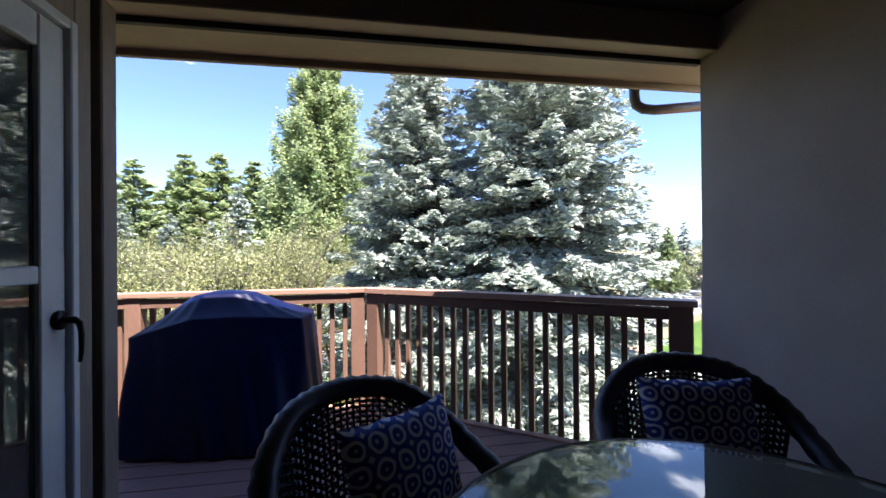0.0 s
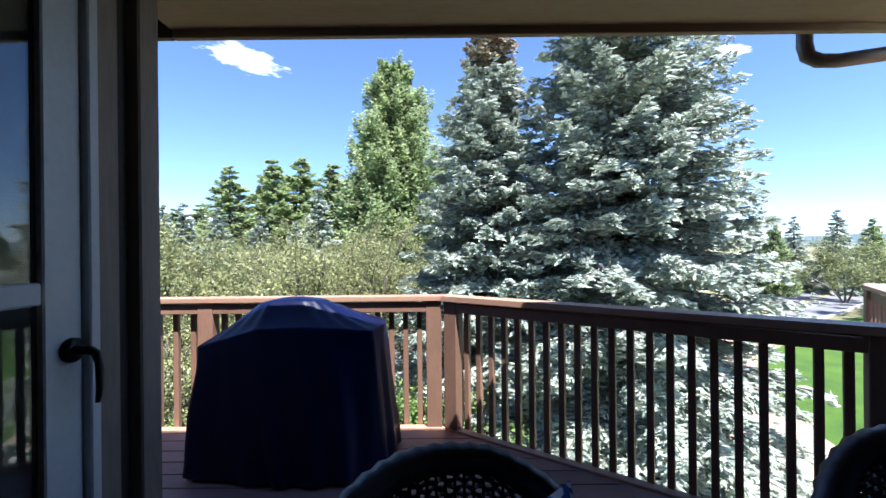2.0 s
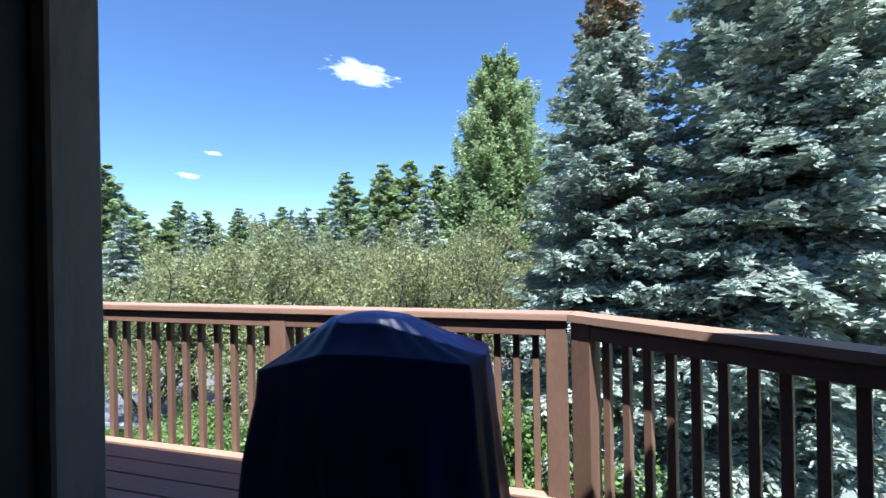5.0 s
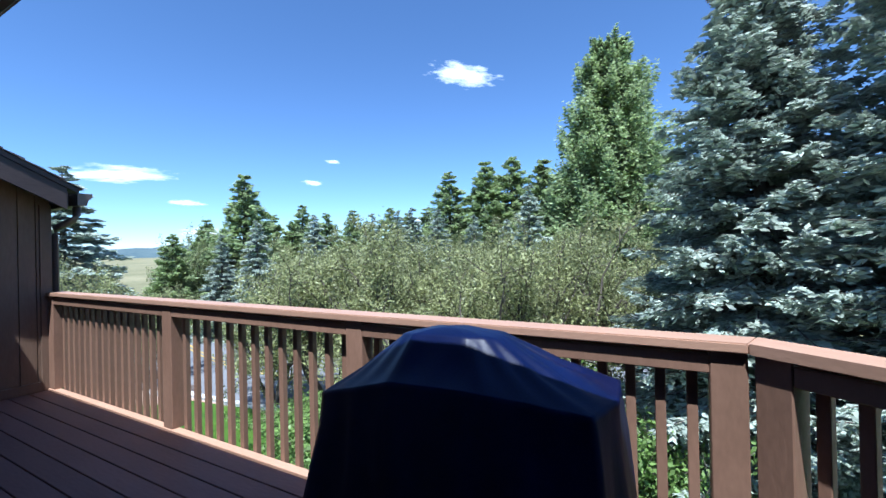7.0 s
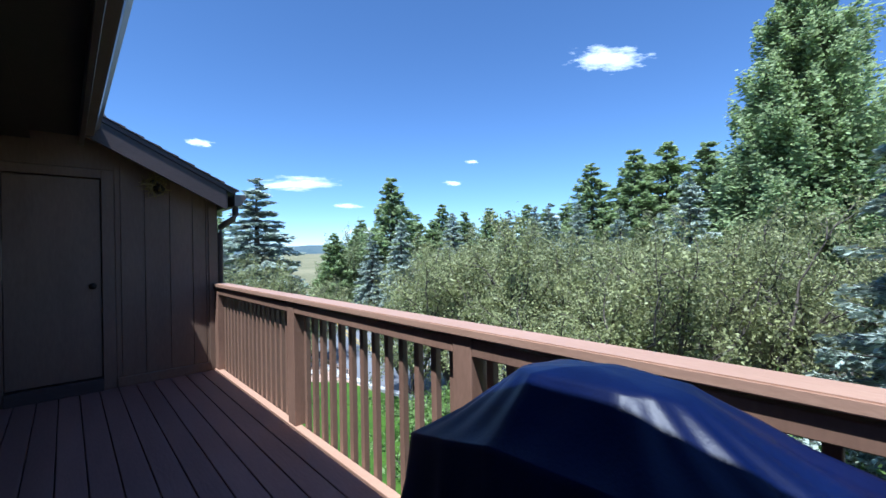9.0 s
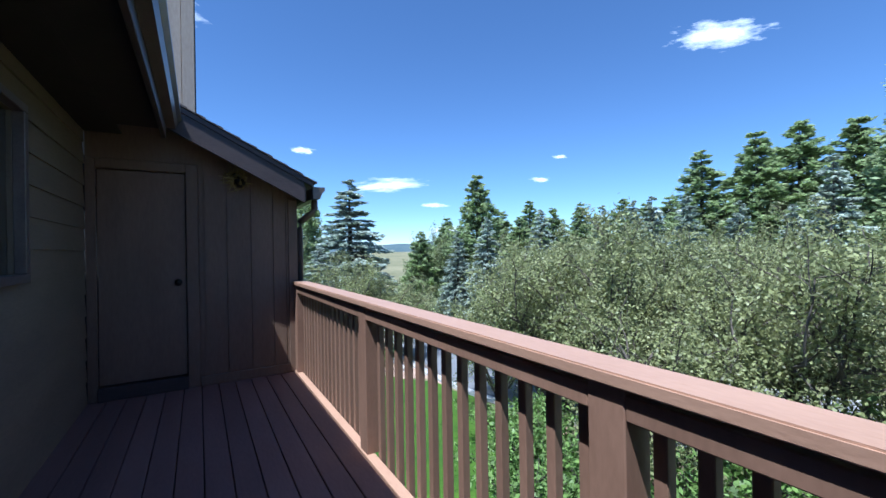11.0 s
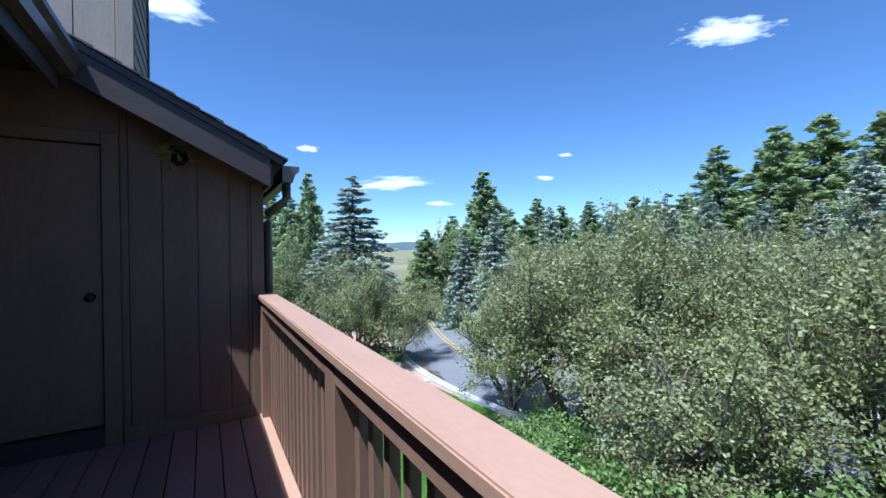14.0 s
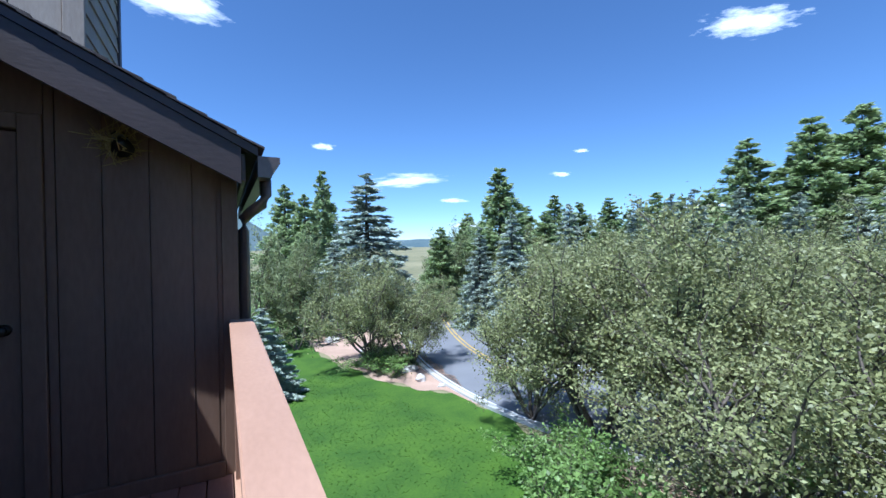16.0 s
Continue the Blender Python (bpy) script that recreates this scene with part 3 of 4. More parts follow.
sg = tagged(thing("roof_gutter"), "brown metal gutter along the store's eave", "gutter")
gutter("channel", -9.4, -5.54, 0.165, 1.885, 0.125, 0.125, sg)
tube("downspout", [(-5.72, 0.22, 1.90), (-5.72, 0.22, 1.80), (-5.74, 0.20, 1.745), (-5.80, 0.14, 1.70), (-5.87, 0.10, 1.66), (-5.90, 0.095, 1.58), (-5.90, 0.095, -4.4)],
     0.036, M["gutter"], sg, 10)

fixture = tagged(thing("floodlight"), "small weathered floodlight under the eave with dry straw", "light fixture")
tube("base", [(-5.875, -0.55, 2.11), (-5.845, -0.55, 2.11)], 0.045, M["bronze"], fixture, 12)
tube("arm", [(-5.85, -0.55, 2.11), (-5.81, -0.55, 2.08)], 0.012, M["bronze"], fixture, 8)
tube("lamp_head", [(-5.83, -0.55, 2.12), (-5.79, -0.53, 2.07), (-5.755, -0.515, 2.03)], [0.028, 0.045, 0.055], M["bronze"], fixture, 14)
nest = [tube_arrays([p, p + rng.normal(0, 0.045, 3), p + rng.normal(0, 0.06, 3)], [0.003, 0.003, 0.002], 3)
        for p in np.array([-5.80, -0.55, 2.07]) + rng.normal(0, 0.028, (90, 3))]
tagged(link("bird_nest", mesh_of("bird_nest", nest), M["straw"]), "clump of dry straw stuck on a floodlight", "nest")

# chimney stack above the store
stack = tagged(thing("chimney"), "tall boarded chimney stack with weathered taupe panels", "chimney", kind="structure")
CXF, CY0, CY1 = -6.8, -2.1, -0.90
part("core", box(-7.98, CXF - 0.022, CY0, CY1 - 0.022, 1.9, 6.2, 0), M["chimney"], stack)
ys = [CY0, -1.86, -1.59, -1.32, CY1 - 0.13]
for a, b in zip(ys, ys[1:]):
    part("board", box(CXF - 0.02, CXF, a + 0.004, b - 0.004, 1.9, 6.2, 0.003), M["chimney"], stack)
part("corner_board", box(CXF - 0.02, CXF + 0.02, CY1 - 0.128, CY1 + 0.0, 1.9, 6.2), M["chimney"], stack)
z = 2.0
while z < 6.1:
    part("siding_board", prism([(CY1 - 0.02, z), (CY1 + 0.0, z), (CY1 - 0.014, z + 0.158), (CY1 - 0.02, z + 0.158)], -7.92, CXF - 0.022, "x"), M["chimney"], stack)
    z += 0.155
part("corner_board", box(-8.0, -7.922, CY1 - 0.04, CY1 + 0.012, 1.9, 6.2), M["trim"], stack)

# main roof edge, soffit and gutter
eave = tagged(thing("ceiling_eave"), "tan painted soffit and fascia of the main roof", "eave", kind="structure")
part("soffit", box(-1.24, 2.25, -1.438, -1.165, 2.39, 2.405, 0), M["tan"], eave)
# beyond the porch, soffit and fascia are coloured darker to paint in eave shade
part("soffit", box(-5.50, -1.242, -1.485, -1.165, 2.44, 2.455, 0), M["soffit"], eave, "brown soffit with eave shade put into its colour")
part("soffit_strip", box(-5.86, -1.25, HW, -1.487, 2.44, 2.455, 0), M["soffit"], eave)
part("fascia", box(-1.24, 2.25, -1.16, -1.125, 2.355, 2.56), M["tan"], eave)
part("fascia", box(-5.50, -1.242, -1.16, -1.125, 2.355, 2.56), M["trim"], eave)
part("beam", box(-1.24, 1.945, -1.60, -1.478, 2.40, 2.72, 0.006), M["tan"], eave)
# added dark strip draws the shadow line between beam and soffit
part("beam_trim", box(-1.24, 1.945, -1.476, -1.44, 2.375, 2.418, 0.004), M["soffit"], eave, "dark strip standing in for the joint's shadow")
part("roof_deck", prism([(-1.09, 2.575), (-1.09, 2.62), (-6.0, 4.3), (-6.0, 4.25)], -5.6, 2.4, "x"), M["shingle"], eave)
mg = tagged(thing("roof_gutter"), "tan metal gutter along the main eave", "gutter")
gutter("channel", -5.52, 1.93, -1.123, 2.46, 0.115, 0.11, mg)
tube("downspout", [(1.80, -1.07, 2.47), (1.80, -1.07, 2.33), (1.81, -1.075, 2.275), (1.85, -1.09, 2.245), (1.92, -1.11, 2.235), (2.45, -1.30, 2.245)], 0.034, M["gutter"], mg, 10)

# ceiling colour holds the porch's shade as well
ceil = tagged(part("ceiling", box(-1.1, 2.05, -5.2, -1.605, 2.58, 2.70, 0), M["soffit"]), "boarded porch ceiling with its shade put into the colour", "ceiling", kind="structure")
tagged(part("wall_right", box(1.95, 2.12, -5.3, -1.455, -0.3, 2.9, 0.008), M["stucco"]), "beige stucco porch wall in shade", "wall", kind="structure")
tagged(part("wall_lower", box(1.95, 2.12, -5.3, -1.455, -4.8, -0.31, 0), M["stucco"]), "beige stucco wall below the deck", "wall", kind="structure")
tagged(part("wall_back", box(-1.1, 2.12, -5.32, -5.2, -0.3, 2.9, 0), M["stucco"]), "plain beige stucco porch wall", "wall", kind="structure")

# left wall of the porch with a glazed door
LX = -0.94
left = tagged(thing("wall_left"), "tan boarded porch wall beside a white door", "wall", kind="structure")
FY0, FY1, FZ1 = -2.93, -1.95, 2.11
part("wall_core", box(LX - 0.14, LX, FY1, -1.867, 0.0, 2.61), M["wood"], left)
part("wall_core", box(LX - 0.14, LX, -5.2, FY0, 0.0, 2.61), M["wood"], left)
part("wall_core", box(LX - 0.14, LX, FY0, FY1, FZ1, 2.61), M["wood"], left)
# near-black strip puts the shade of the gap beside the post into colour
part("end_strip", box(LX - 0.22, LX - 0.10, -1.865, -1.702, 0.0, 2.61), M["soffit"], left, "dark recessed strip")
tagged(part("porch_post", box(-1.16, -1.0, -1.70, -1.60, 0.0, 2.36, 0.006), M["wood"]), "weathered taupe wooden porch post", "post")

d2 = tagged(thing("door_2"), "closed white glazed door with dark lever handle", "door", kind="structure")
part("casing", box(LX - 0.1, LX + 0.012, FY1 - 0.035, FY1 - 0.001, 0.0, FZ1), M["white"], d2)
part("casing", box(LX - 0.1, LX + 0.012, FY0 + 0.001, FY0 + 0.035, 0.0, FZ1), M["white"], d2)
part("casing", box(LX - 0.1, LX + 0.012, FY0 + 0.036, FY1 - 0.036, FZ1 - 0.035, FZ1 - 0.001), M["white"], d2)
dx0, dx1 = LX - 0.05, LX - 0.008
part("stile", box(dx0, dx1, FY1 - 0.145, FY1 - 0.038, 0.02, FZ1 - 0.04), M["white"], d2)
part("stile", box(dx0, dx1, FY0 + 0.038, FY0 + 0.145, 0.02, FZ1 - 0.04), M["white"], d2)
ya, yb = FY0 + 0.1455, FY1 - 0.1455
for a, b in ((0.02, 0.2), (1.225, 1.28), (1.965, FZ1 - 0.04)):
    part("rail", box(dx0, dx1 - 0.003, ya, yb, a, b), M["white"], d2)
for a, b in ((0.2, 1.225), (1.28, 1.965)):
    part("pane", box(LX - 0.032, LX - 0.026, ya, yb, a, b, 0), M["glass"], d2)
# one dark sheet serves as lower blind and as the unlit room's darkness
part("blind", box(LX - 0.049, LX - 0.042, ya, yb, 0.2, 1.965, 0), M["dark"], d2, "dark sheet behind the glass for the blind and unlit room")
hy = FY1 - 0.075
tube("rose", [(dx1, hy, 1.10), (dx1 + 0.012, hy, 1.10)], 0.032, M["bronze"], d2, 14)
tube("lever", [(dx1 + 0.01, hy, 1.10), (dx1 + 0.05, hy, 1.10), (dx1 + 0.055, hy + 0.012, 1.09), (dx1 + 0.055, hy + 0.025, 1.05), (dx1 + 0.052, hy + 0.028, 0.99), (dx1 + 0.05, hy + 0.024, 0.955)],
     [0.012, 0.012, 0.011, 0.010, 0.008, 0.006], M["bronze"], d2, 8, "dark bronze lever handle")

# ---- covered grill ----
def grill_cover():
    """A cloth draped over a hood and two side shelves: a hem, a shoulder line and a crown, joined by taut planes."""
    shoulder = [(-1.58, -0.42, 0.735), (-1.36, -0.475, 0.80), (-1.16, -0.51, 0.86), (-0.87, -0.51, 0.87), (-0.64, -0.485, 0.855), (-0.44, -0.46, 0.835),
                (-0.38, -0.32, 0.85), (-0.40, -0.10, 0.85), (-0.98, -0.07, 0.93), (-1.56, -0.12, 0.74)]
    crown = [(-1.22, -0.29, 1.0), (-1.2, -0.33, 1.005), (-1.13, -0.37, 1.015), (-0.90, -0.37, 1.02), (-0.84, -0.34, 1.015), (-0.80, -0.30, 1.01),
             (-0.79, -0.25, 1.01), (-0.82, -0.17, 1.01), (-0.98, -0.15, 1.015), (-1.18, -0.18, 1.005)]
    hem = [(-1.53, -0.66), (-1.15, -0.73), (-0.95, -0.76), (-0.72, -0.76), (-0.55, -0.74), (-0.34, -0.52), (-0.29, -0.34), (-0.30, -0.09), (-0.95, -0.06), (-1.66, -0.10)]
    per = 10

    def loop(points):
        out = []
        for a, b in zip(points, points[1:] + points[:1]):
            for k in range(per):
                out.append(Vector(a).lerp(Vector(b), k / per))
        return out
    low, mid, top = loop([(x, y, 0.02) for x, y in hem]), loop(shoulder), loop(crown)
    n = len(mid)
    centre = Vector((-1.0, -0.27, 1.04))
    v, f = [], []
    steps = [("side", t) for t in (0, 0.1, 0.25, 0.45, 0.65, 0.82, 0.93, 0.98)] + [("roof", t) for t in (0, 0.03, 0.12, 0.3, 0.5, 0.7, 0.88, 0.97)] \
        + [("peak", t) for t in (0, 0.15, 0.45, 0.75, 0.999)]
    for kind, t in steps:
        for k in range(n):
            a = 2 * math.pi * k / n
            if kind == "side":
                p = low[k].lerp(mid[k], t)
                w = (1 - t) ** 0.7
                push = 0.016 * w * math.sin(a * 11 + 2.5 * noise.noise((math.cos(a) * 2, math.sin(a) * 2, t * 1.5))) + 0.014 * noise.noise((math.cos(a) * 4, math.sin(a) * 4, t * 3))
                d = (Vector((p.x + 0.95, p.y + 0.40, 0))).normalized()
                p = p + d * push
            elif kind == "roof":
                p = mid[k].lerp(top[k], t)
                p.z += -0.012 * math.sin(math.pi * t) + 0.009 * math.sin(math.pi * t) * noise.noise((p.x * 9, p.y * 9, 1)) + 0.004 * math.sin(math.pi * t) * math.sin(a * 14 + 3)
            else:
                p = top[k].lerp(centre, t)
                p.z += 0.006 * math.sin(math.pi * t) + 0.003 * noise.noise((p.x * 14, p.y * 14, 4))
            p.z = max(p.z, 0.004)
            v.append(tuple(p))
    for i in range(len(steps) - 1):
        for k in range(n):
            j = (k + 1) % n
            f.append((i * n + k, i * n + j, (i + 1) * n + j, (i + 1) * n + k))
    g = tagged(thing("covered_grill"), "barbecue grill under a fitted navy vinyl cover", "grill")
    link("cover", mesh_of("cover", [(np.array(v), np.array(f))], True), M["cover"], g, "draped navy vinyl")
    for x, y in ((-1.25, -0.50), (-0.55, -0.50), (-1.25, -0.2), (-0.5, -0.2)):
        tube("leg", [(x, y, 0.03), (x, y, 0.6)], 0.02, M["bronze"], g, 8)
        tube("caster", [(x - 0.012, y, 0.03), (x + 0.012, y, 0.03)], 0.03, M["bronze"], g, 12)


grill_cover()

# ---- porch furniture ----
def wicker_chair(at, turn, label):
    c = tagged(thing("wicker_chair", at, turn), label, "chair", group="chairs round the table")
    R = 0.305

    def rim(u):
        a = abs(u)
        z = 0.83 - 0.27 * (max(0, a - 0.55) / 1.35) ** 1.3 if a > 0.55 else 0.83 + 0.02 * math.cos(u * 2.8)
        push = 0.22 * max(0, a - 1.45) / 0.65
        return (R * math.sin(u) * (1 + 0.06 * a), R * math.cos(u) * 0.9 - push, z)

    pts = [rim(-2.1 + 4.2 * i / 60) for i in range(61)]
    pts = [(pts[0][0] * 0.85, pts[0][1] - 0.06, pts[0][2] - 0.10)] + pts + [(pts[-1][0] * 0.85, pts[-1][1] - 0.06, pts[-1][2] - 0.10)]
    tube("rim", pts, [0.034 + 0.006 * (i % 2) for i in range(len(pts))], M["wicker"], c, 10, "braided wicker rim")
    strands = []
    for j in range(25):
        h = j / 25
        line = []
        for i in range(81):
            u = -1.25 + 2.5 * i / 80
            x, y, z = rim(u)
            w = 0.006 * (1 if (i // 2 + j) % 2 else -1)
            s = 0.86 + 0.14 * h + w / R
            line.append((x * s, y * s, 0.42 + (z - 0.42) * h))
        strands.append(tube_arrays(line, [0.0058] * 81, 4))
    link("back_weave", mesh_of("back_weave", strands), M["wicker"], c, "open dark wicker weave")["kind"] = "stuff"
    stakes = []
    for i in range(33):
        u = -1.25 + 2.5 * i / 32
        x, y, z = rim(u)
        stakes.append(tube_arrays([(x * 0.86, y * 0.86, 0.42), (x * 0.93, y * 0.93, 0.42 + (z - 0.42) * 0.5), (x, y, z)], [0.005] * 3, 4))
    link("back_stake", mesh_of("back_stake", stakes), M["wicker"], c)["kind"] = "stuff"
    for sx in (-1, 1):
        x, y, z = rim(sx * 2.0)
        tube("arm_post", [(x, y, z), (x * 0.98, y + 0.01, 0.4), (x * 0.95, y, 0.0)], 0.02, M["wicker"], c, 8)
        tube("leg", [(sx * 0.26, 0.22, 0.4), (sx * 0.28, 0.27, 0.0)], 0.02, M["wicker"], c, 8)
        brace = []
        for q in range(5):
            brace.append(tube_arrays([(sx * 0.29, 0.18 - q * 0.08, 0.10 + 0.02 * q), (sx * 0.29, 0.12 - q * 0.08, 0.38)], [0.006] * 2, 4))
        link("side_lattice", mesh_of("side_lattice", brace), M["wicker"], c)
    part("seat", box(-0.28, 0.28, -0.29, 0.27, 0.37, 0.43, 0.02), M["wicker"], c)
    part("apron", box(-0.27, 0.27, -0.30, -0.27, 0.26, 0.37, 0.008), M["wicker"], c)
    return c


def pillow(at, turn, tilt, label):
    n = 24
    v, f = [], []
    for side in (1, -1):
        for i in range(n + 1):
            for j in range(n + 1):
                a, b = 2 * i / n - 1, 2 * j / n - 1
                t = ((1 - a * a) * (1 - b * b)) ** 0.45
                pinch = 1 - 0.07 * (1 - abs(a) ** 2) * abs(b) ** 3 - 0.0
                pinch2 = 1 - 0.07 * (1 - abs(b) ** 2) * abs(a) ** 3
                v.append((a * 0.21 * pinch2, side * (0.004 + 0.07 * t), b * 0.21 * pinch + 0.012 * noise.noise((a * 2, b * 2, side))))
    m = (n + 1) ** 2
    for s in range(2):
        for i in range(n):
            for j in range(n):
                q = s * m + i * (n + 1) + j
                f.append((q, q + 1, q + n + 2, q + n + 1))
    for i in range(n):
        for q in (i, n * (n + 1) + i):
            f.append((q, q + 1, q + 1 + m, q + m))
        for q in (i * (n + 1), i * (n + 1) + n):
            f.append((q, q + n + 1, q + n + 1 + m, q + m))
    ob = link("throw_pillow", mesh_of("throw_pillow", [(np.array(v), np.array(f))], True), M["pillow"])
    ob.matrix_world = pose(*at, 0, 0, turn) @ pose(0, 0, 0, tilt, 0, 0)
    return tagged(ob, label, "pillow", group="pillows on the chairs")


wicker_chair((0.10, -2.36, 0), 32, "dark brown wicker armchair tucked beside a glass table")
wicker_chair((1.21, -2.29, 0), -22, "dark brown wicker armchair beside a stucco wall")
pillow((0.17, -2.34, 0.625), 38, -16, "square white pillow with navy trellis pattern on a wicker chair")
pillow((1.24, -2.25, 0.63), -12, -16, "square white pillow with navy trellis pattern beside the wall")

table = tagged(thing("round_table", (0.72, -3.06, 0)), "round glass patio table with dark wicker base", "table")
prof = [(0.0, 0.735), (0.632, 0.735), (0.636, 0.739), (0.632, 0.743), (0.0, 0.743)]
v, f = [], []
for r, z in prof:
    for k in range(96):
        a = 2 * math.pi * k / 96
        v.append((max(r, 0.001) * math.cos(a), max(r, 0.001) * math.sin(a), z))
for i in range(len(prof) - 1):
    for k in range(96):
        j = (k + 1) % 96
        f.append((i * 96 + k, i * 96 + j, (i + 1) * 96 + j, (i + 1) * 96 + k))
link("tabletop", mesh_of("tabletop", [(np.array(v), np.array(f))]), M["table_glass"], table, "pale green glass top")
tube("rim", [(0.642 * math.cos(k * math.pi / 48), 0.642 * math.sin(k * math.pi / 48), 0.734) for k in range(97)], 0.008, M["wicker"], table, 8)
part("underlayer", prism([(0.60 * math.cos(k * math.pi / 24), 0.60 * math.sin(k * math.pi / 24)) for k in range(48)], 0.70, 0.732), M["wicker"], table)
for k in range(4):
    a = math.pi / 4 + k * math.pi / 2
    tube("leg", [(0.42 * math.cos(a), 0.42 * math.sin(a), 0.70), (0.36 * math.cos(a), 0.36 * math.sin(a), 0.35), (0.44 * math.cos(a), 0.44 * math.sin(a), 0.0)], 0.03, M["wicker"], table, 10)


# ---- trees ----
def quads_at(c, along, across):
    """A rhombus leaf at each centre, from two half axes."""
    v = np.stack([c - along, c - across * 0.9 - along * 0.05, c + along, c + across * 0.9 - along * 0.05], 1).reshape(-1, 3)
    return v, np.arange(len(v)).reshape(-1, 4)


def unit(a):
    return a / (np.linalg.norm(a, axis=-1, keepdims=True) + 1e-9)


def conifer(name, height, radius, mat, r, tiers=26, per=11, sprays=16, size=0.16, skirt=0.06, droop=0.25, power=0.85, tip=None, rough=0.25, thin=0.42, spread=0.008, lift=0.0, width=0.26):
    """A conifer with whorls of drooping boughs, each clad in many small sprays of needles."""
    t = thing(name)
    link("trunk", mesh_of("trunk", [tube_arrays([(0, 0, -0.3), (0, 0, height * 0.5), (0, 0, height * 0.97)], [0.02 * height, 0.011 * height, 0.01], 8)], True), M["bark"], t)
    boughs, cs, al, ac = [], [], [], []
    for i in range(tiers):
        h0 = skirt + (0.985 - skirt) * (i + r.uniform(-0.3, 0.3)) / tiers
        n = max(4, int(per * (0.45 + 0.55 * (1 - h0))))
        for k in range(n):
            h = min(max(h0 + r.normal(0, spread), skirt), 0.985)
            base_len = radius * max((1 - h) / (1 - skirt), 0.0) ** power + 0.03 * radius
            a = 2 * math.pi * (k + r.uniform(0, 0.8)) / n + i * 2.4
            ln = base_len * r.uniform(1 - rough, 1 + rough * 0.7)
            z0 = h * height
            up = 0.35 * (h - 0.35) + r.normal(lift, 0.1 + lift * 0.6)
            s = np.linspace(0, 1, 5)
            px, py = np.cos(a) * ln * s, np.sin(a) * ln * s
            pz = z0 + ln * (up * s - droop * s ** 1.6 + 0.22 * droop * s ** 3)
            line = np.stack([px, py, pz], -1)
            boughs.append(tube_arrays(line, np.linspace(0.012 * ln + 0.008, 0.004, 5), 4))
            m = max(8, int(sprays * (0.35 + ln / radius) * 4))
            q = r.uniform(0.12, 1.0, m) ** 0.75
            side = r.uniform(-1, 1, m) * (width * ln * (1.1 - q) + 0.05)
            c = np.stack([np.interp(q, s, line[:, j]) for j in range(3)], -1)
            out = np.array([math.cos(a), math.sin(a), 0.0])
            lat = np.array([-math.sin(a), math.cos(a), 0.0])
            c = c + lat * side[:, None] + out * r.normal(0, 0.03 * ln, m)[:, None]
            c[:, 2] += -0.28 * np.abs(side) + r.normal(0, (0.03 + 0.3 * lift) * ln + 0.02, m)
            d = unit(out + lat * np.sign(side)[:, None] * r.uniform(0.2, 1.0, (m, 1)) + np.stack([r.normal(0, .25, m), r.normal(0, .25, m), r.normal(-0.05, .3, m)], -1))
            w = unit(np.cross(d, unit(r.normal(0, 0.6, (m, 3)) + out * 0.35 + np.array([0.1, -0.5, 0.8]))))
            sz = size * r.uniform(0.6, 1.3, m)[:, None]
            cs.append(c), al.append(d * sz), ac.append(w * sz * thin)
    c, a1, a2 = np.concatenate(cs), np.concatenate(al), np.concatenate(ac)
    link("branch_wood", mesh_of("branch_wood", boughs), M["bark"], t)["kind"] = "stuff"
    low = np.ones(len(c), bool) if tip is None else c[:, 2] < tip[0] * height
    link("crown", mesh_of("crown", [quads_at(c[low], a1[low], a2[low])]), mat, t, "needles on drooping boughs")
    if tip:
        hi = ~low
        pick = r.uniform(0, 1, len(c)) < 0.7
        link("crown", mesh_of("crown", [quads_at(c[hi & ~pick], a1[hi & ~pick], a2[hi & ~pick])]), mat, t)
        link("cone_cluster", mesh_of("cone_cluster", [quads_at(c[hi & pick], a1[hi & pick] * 0.8, a2[hi & pick])]), M["cone"], t, "tan cones near the top")["kind"] = "stuff"
    return t


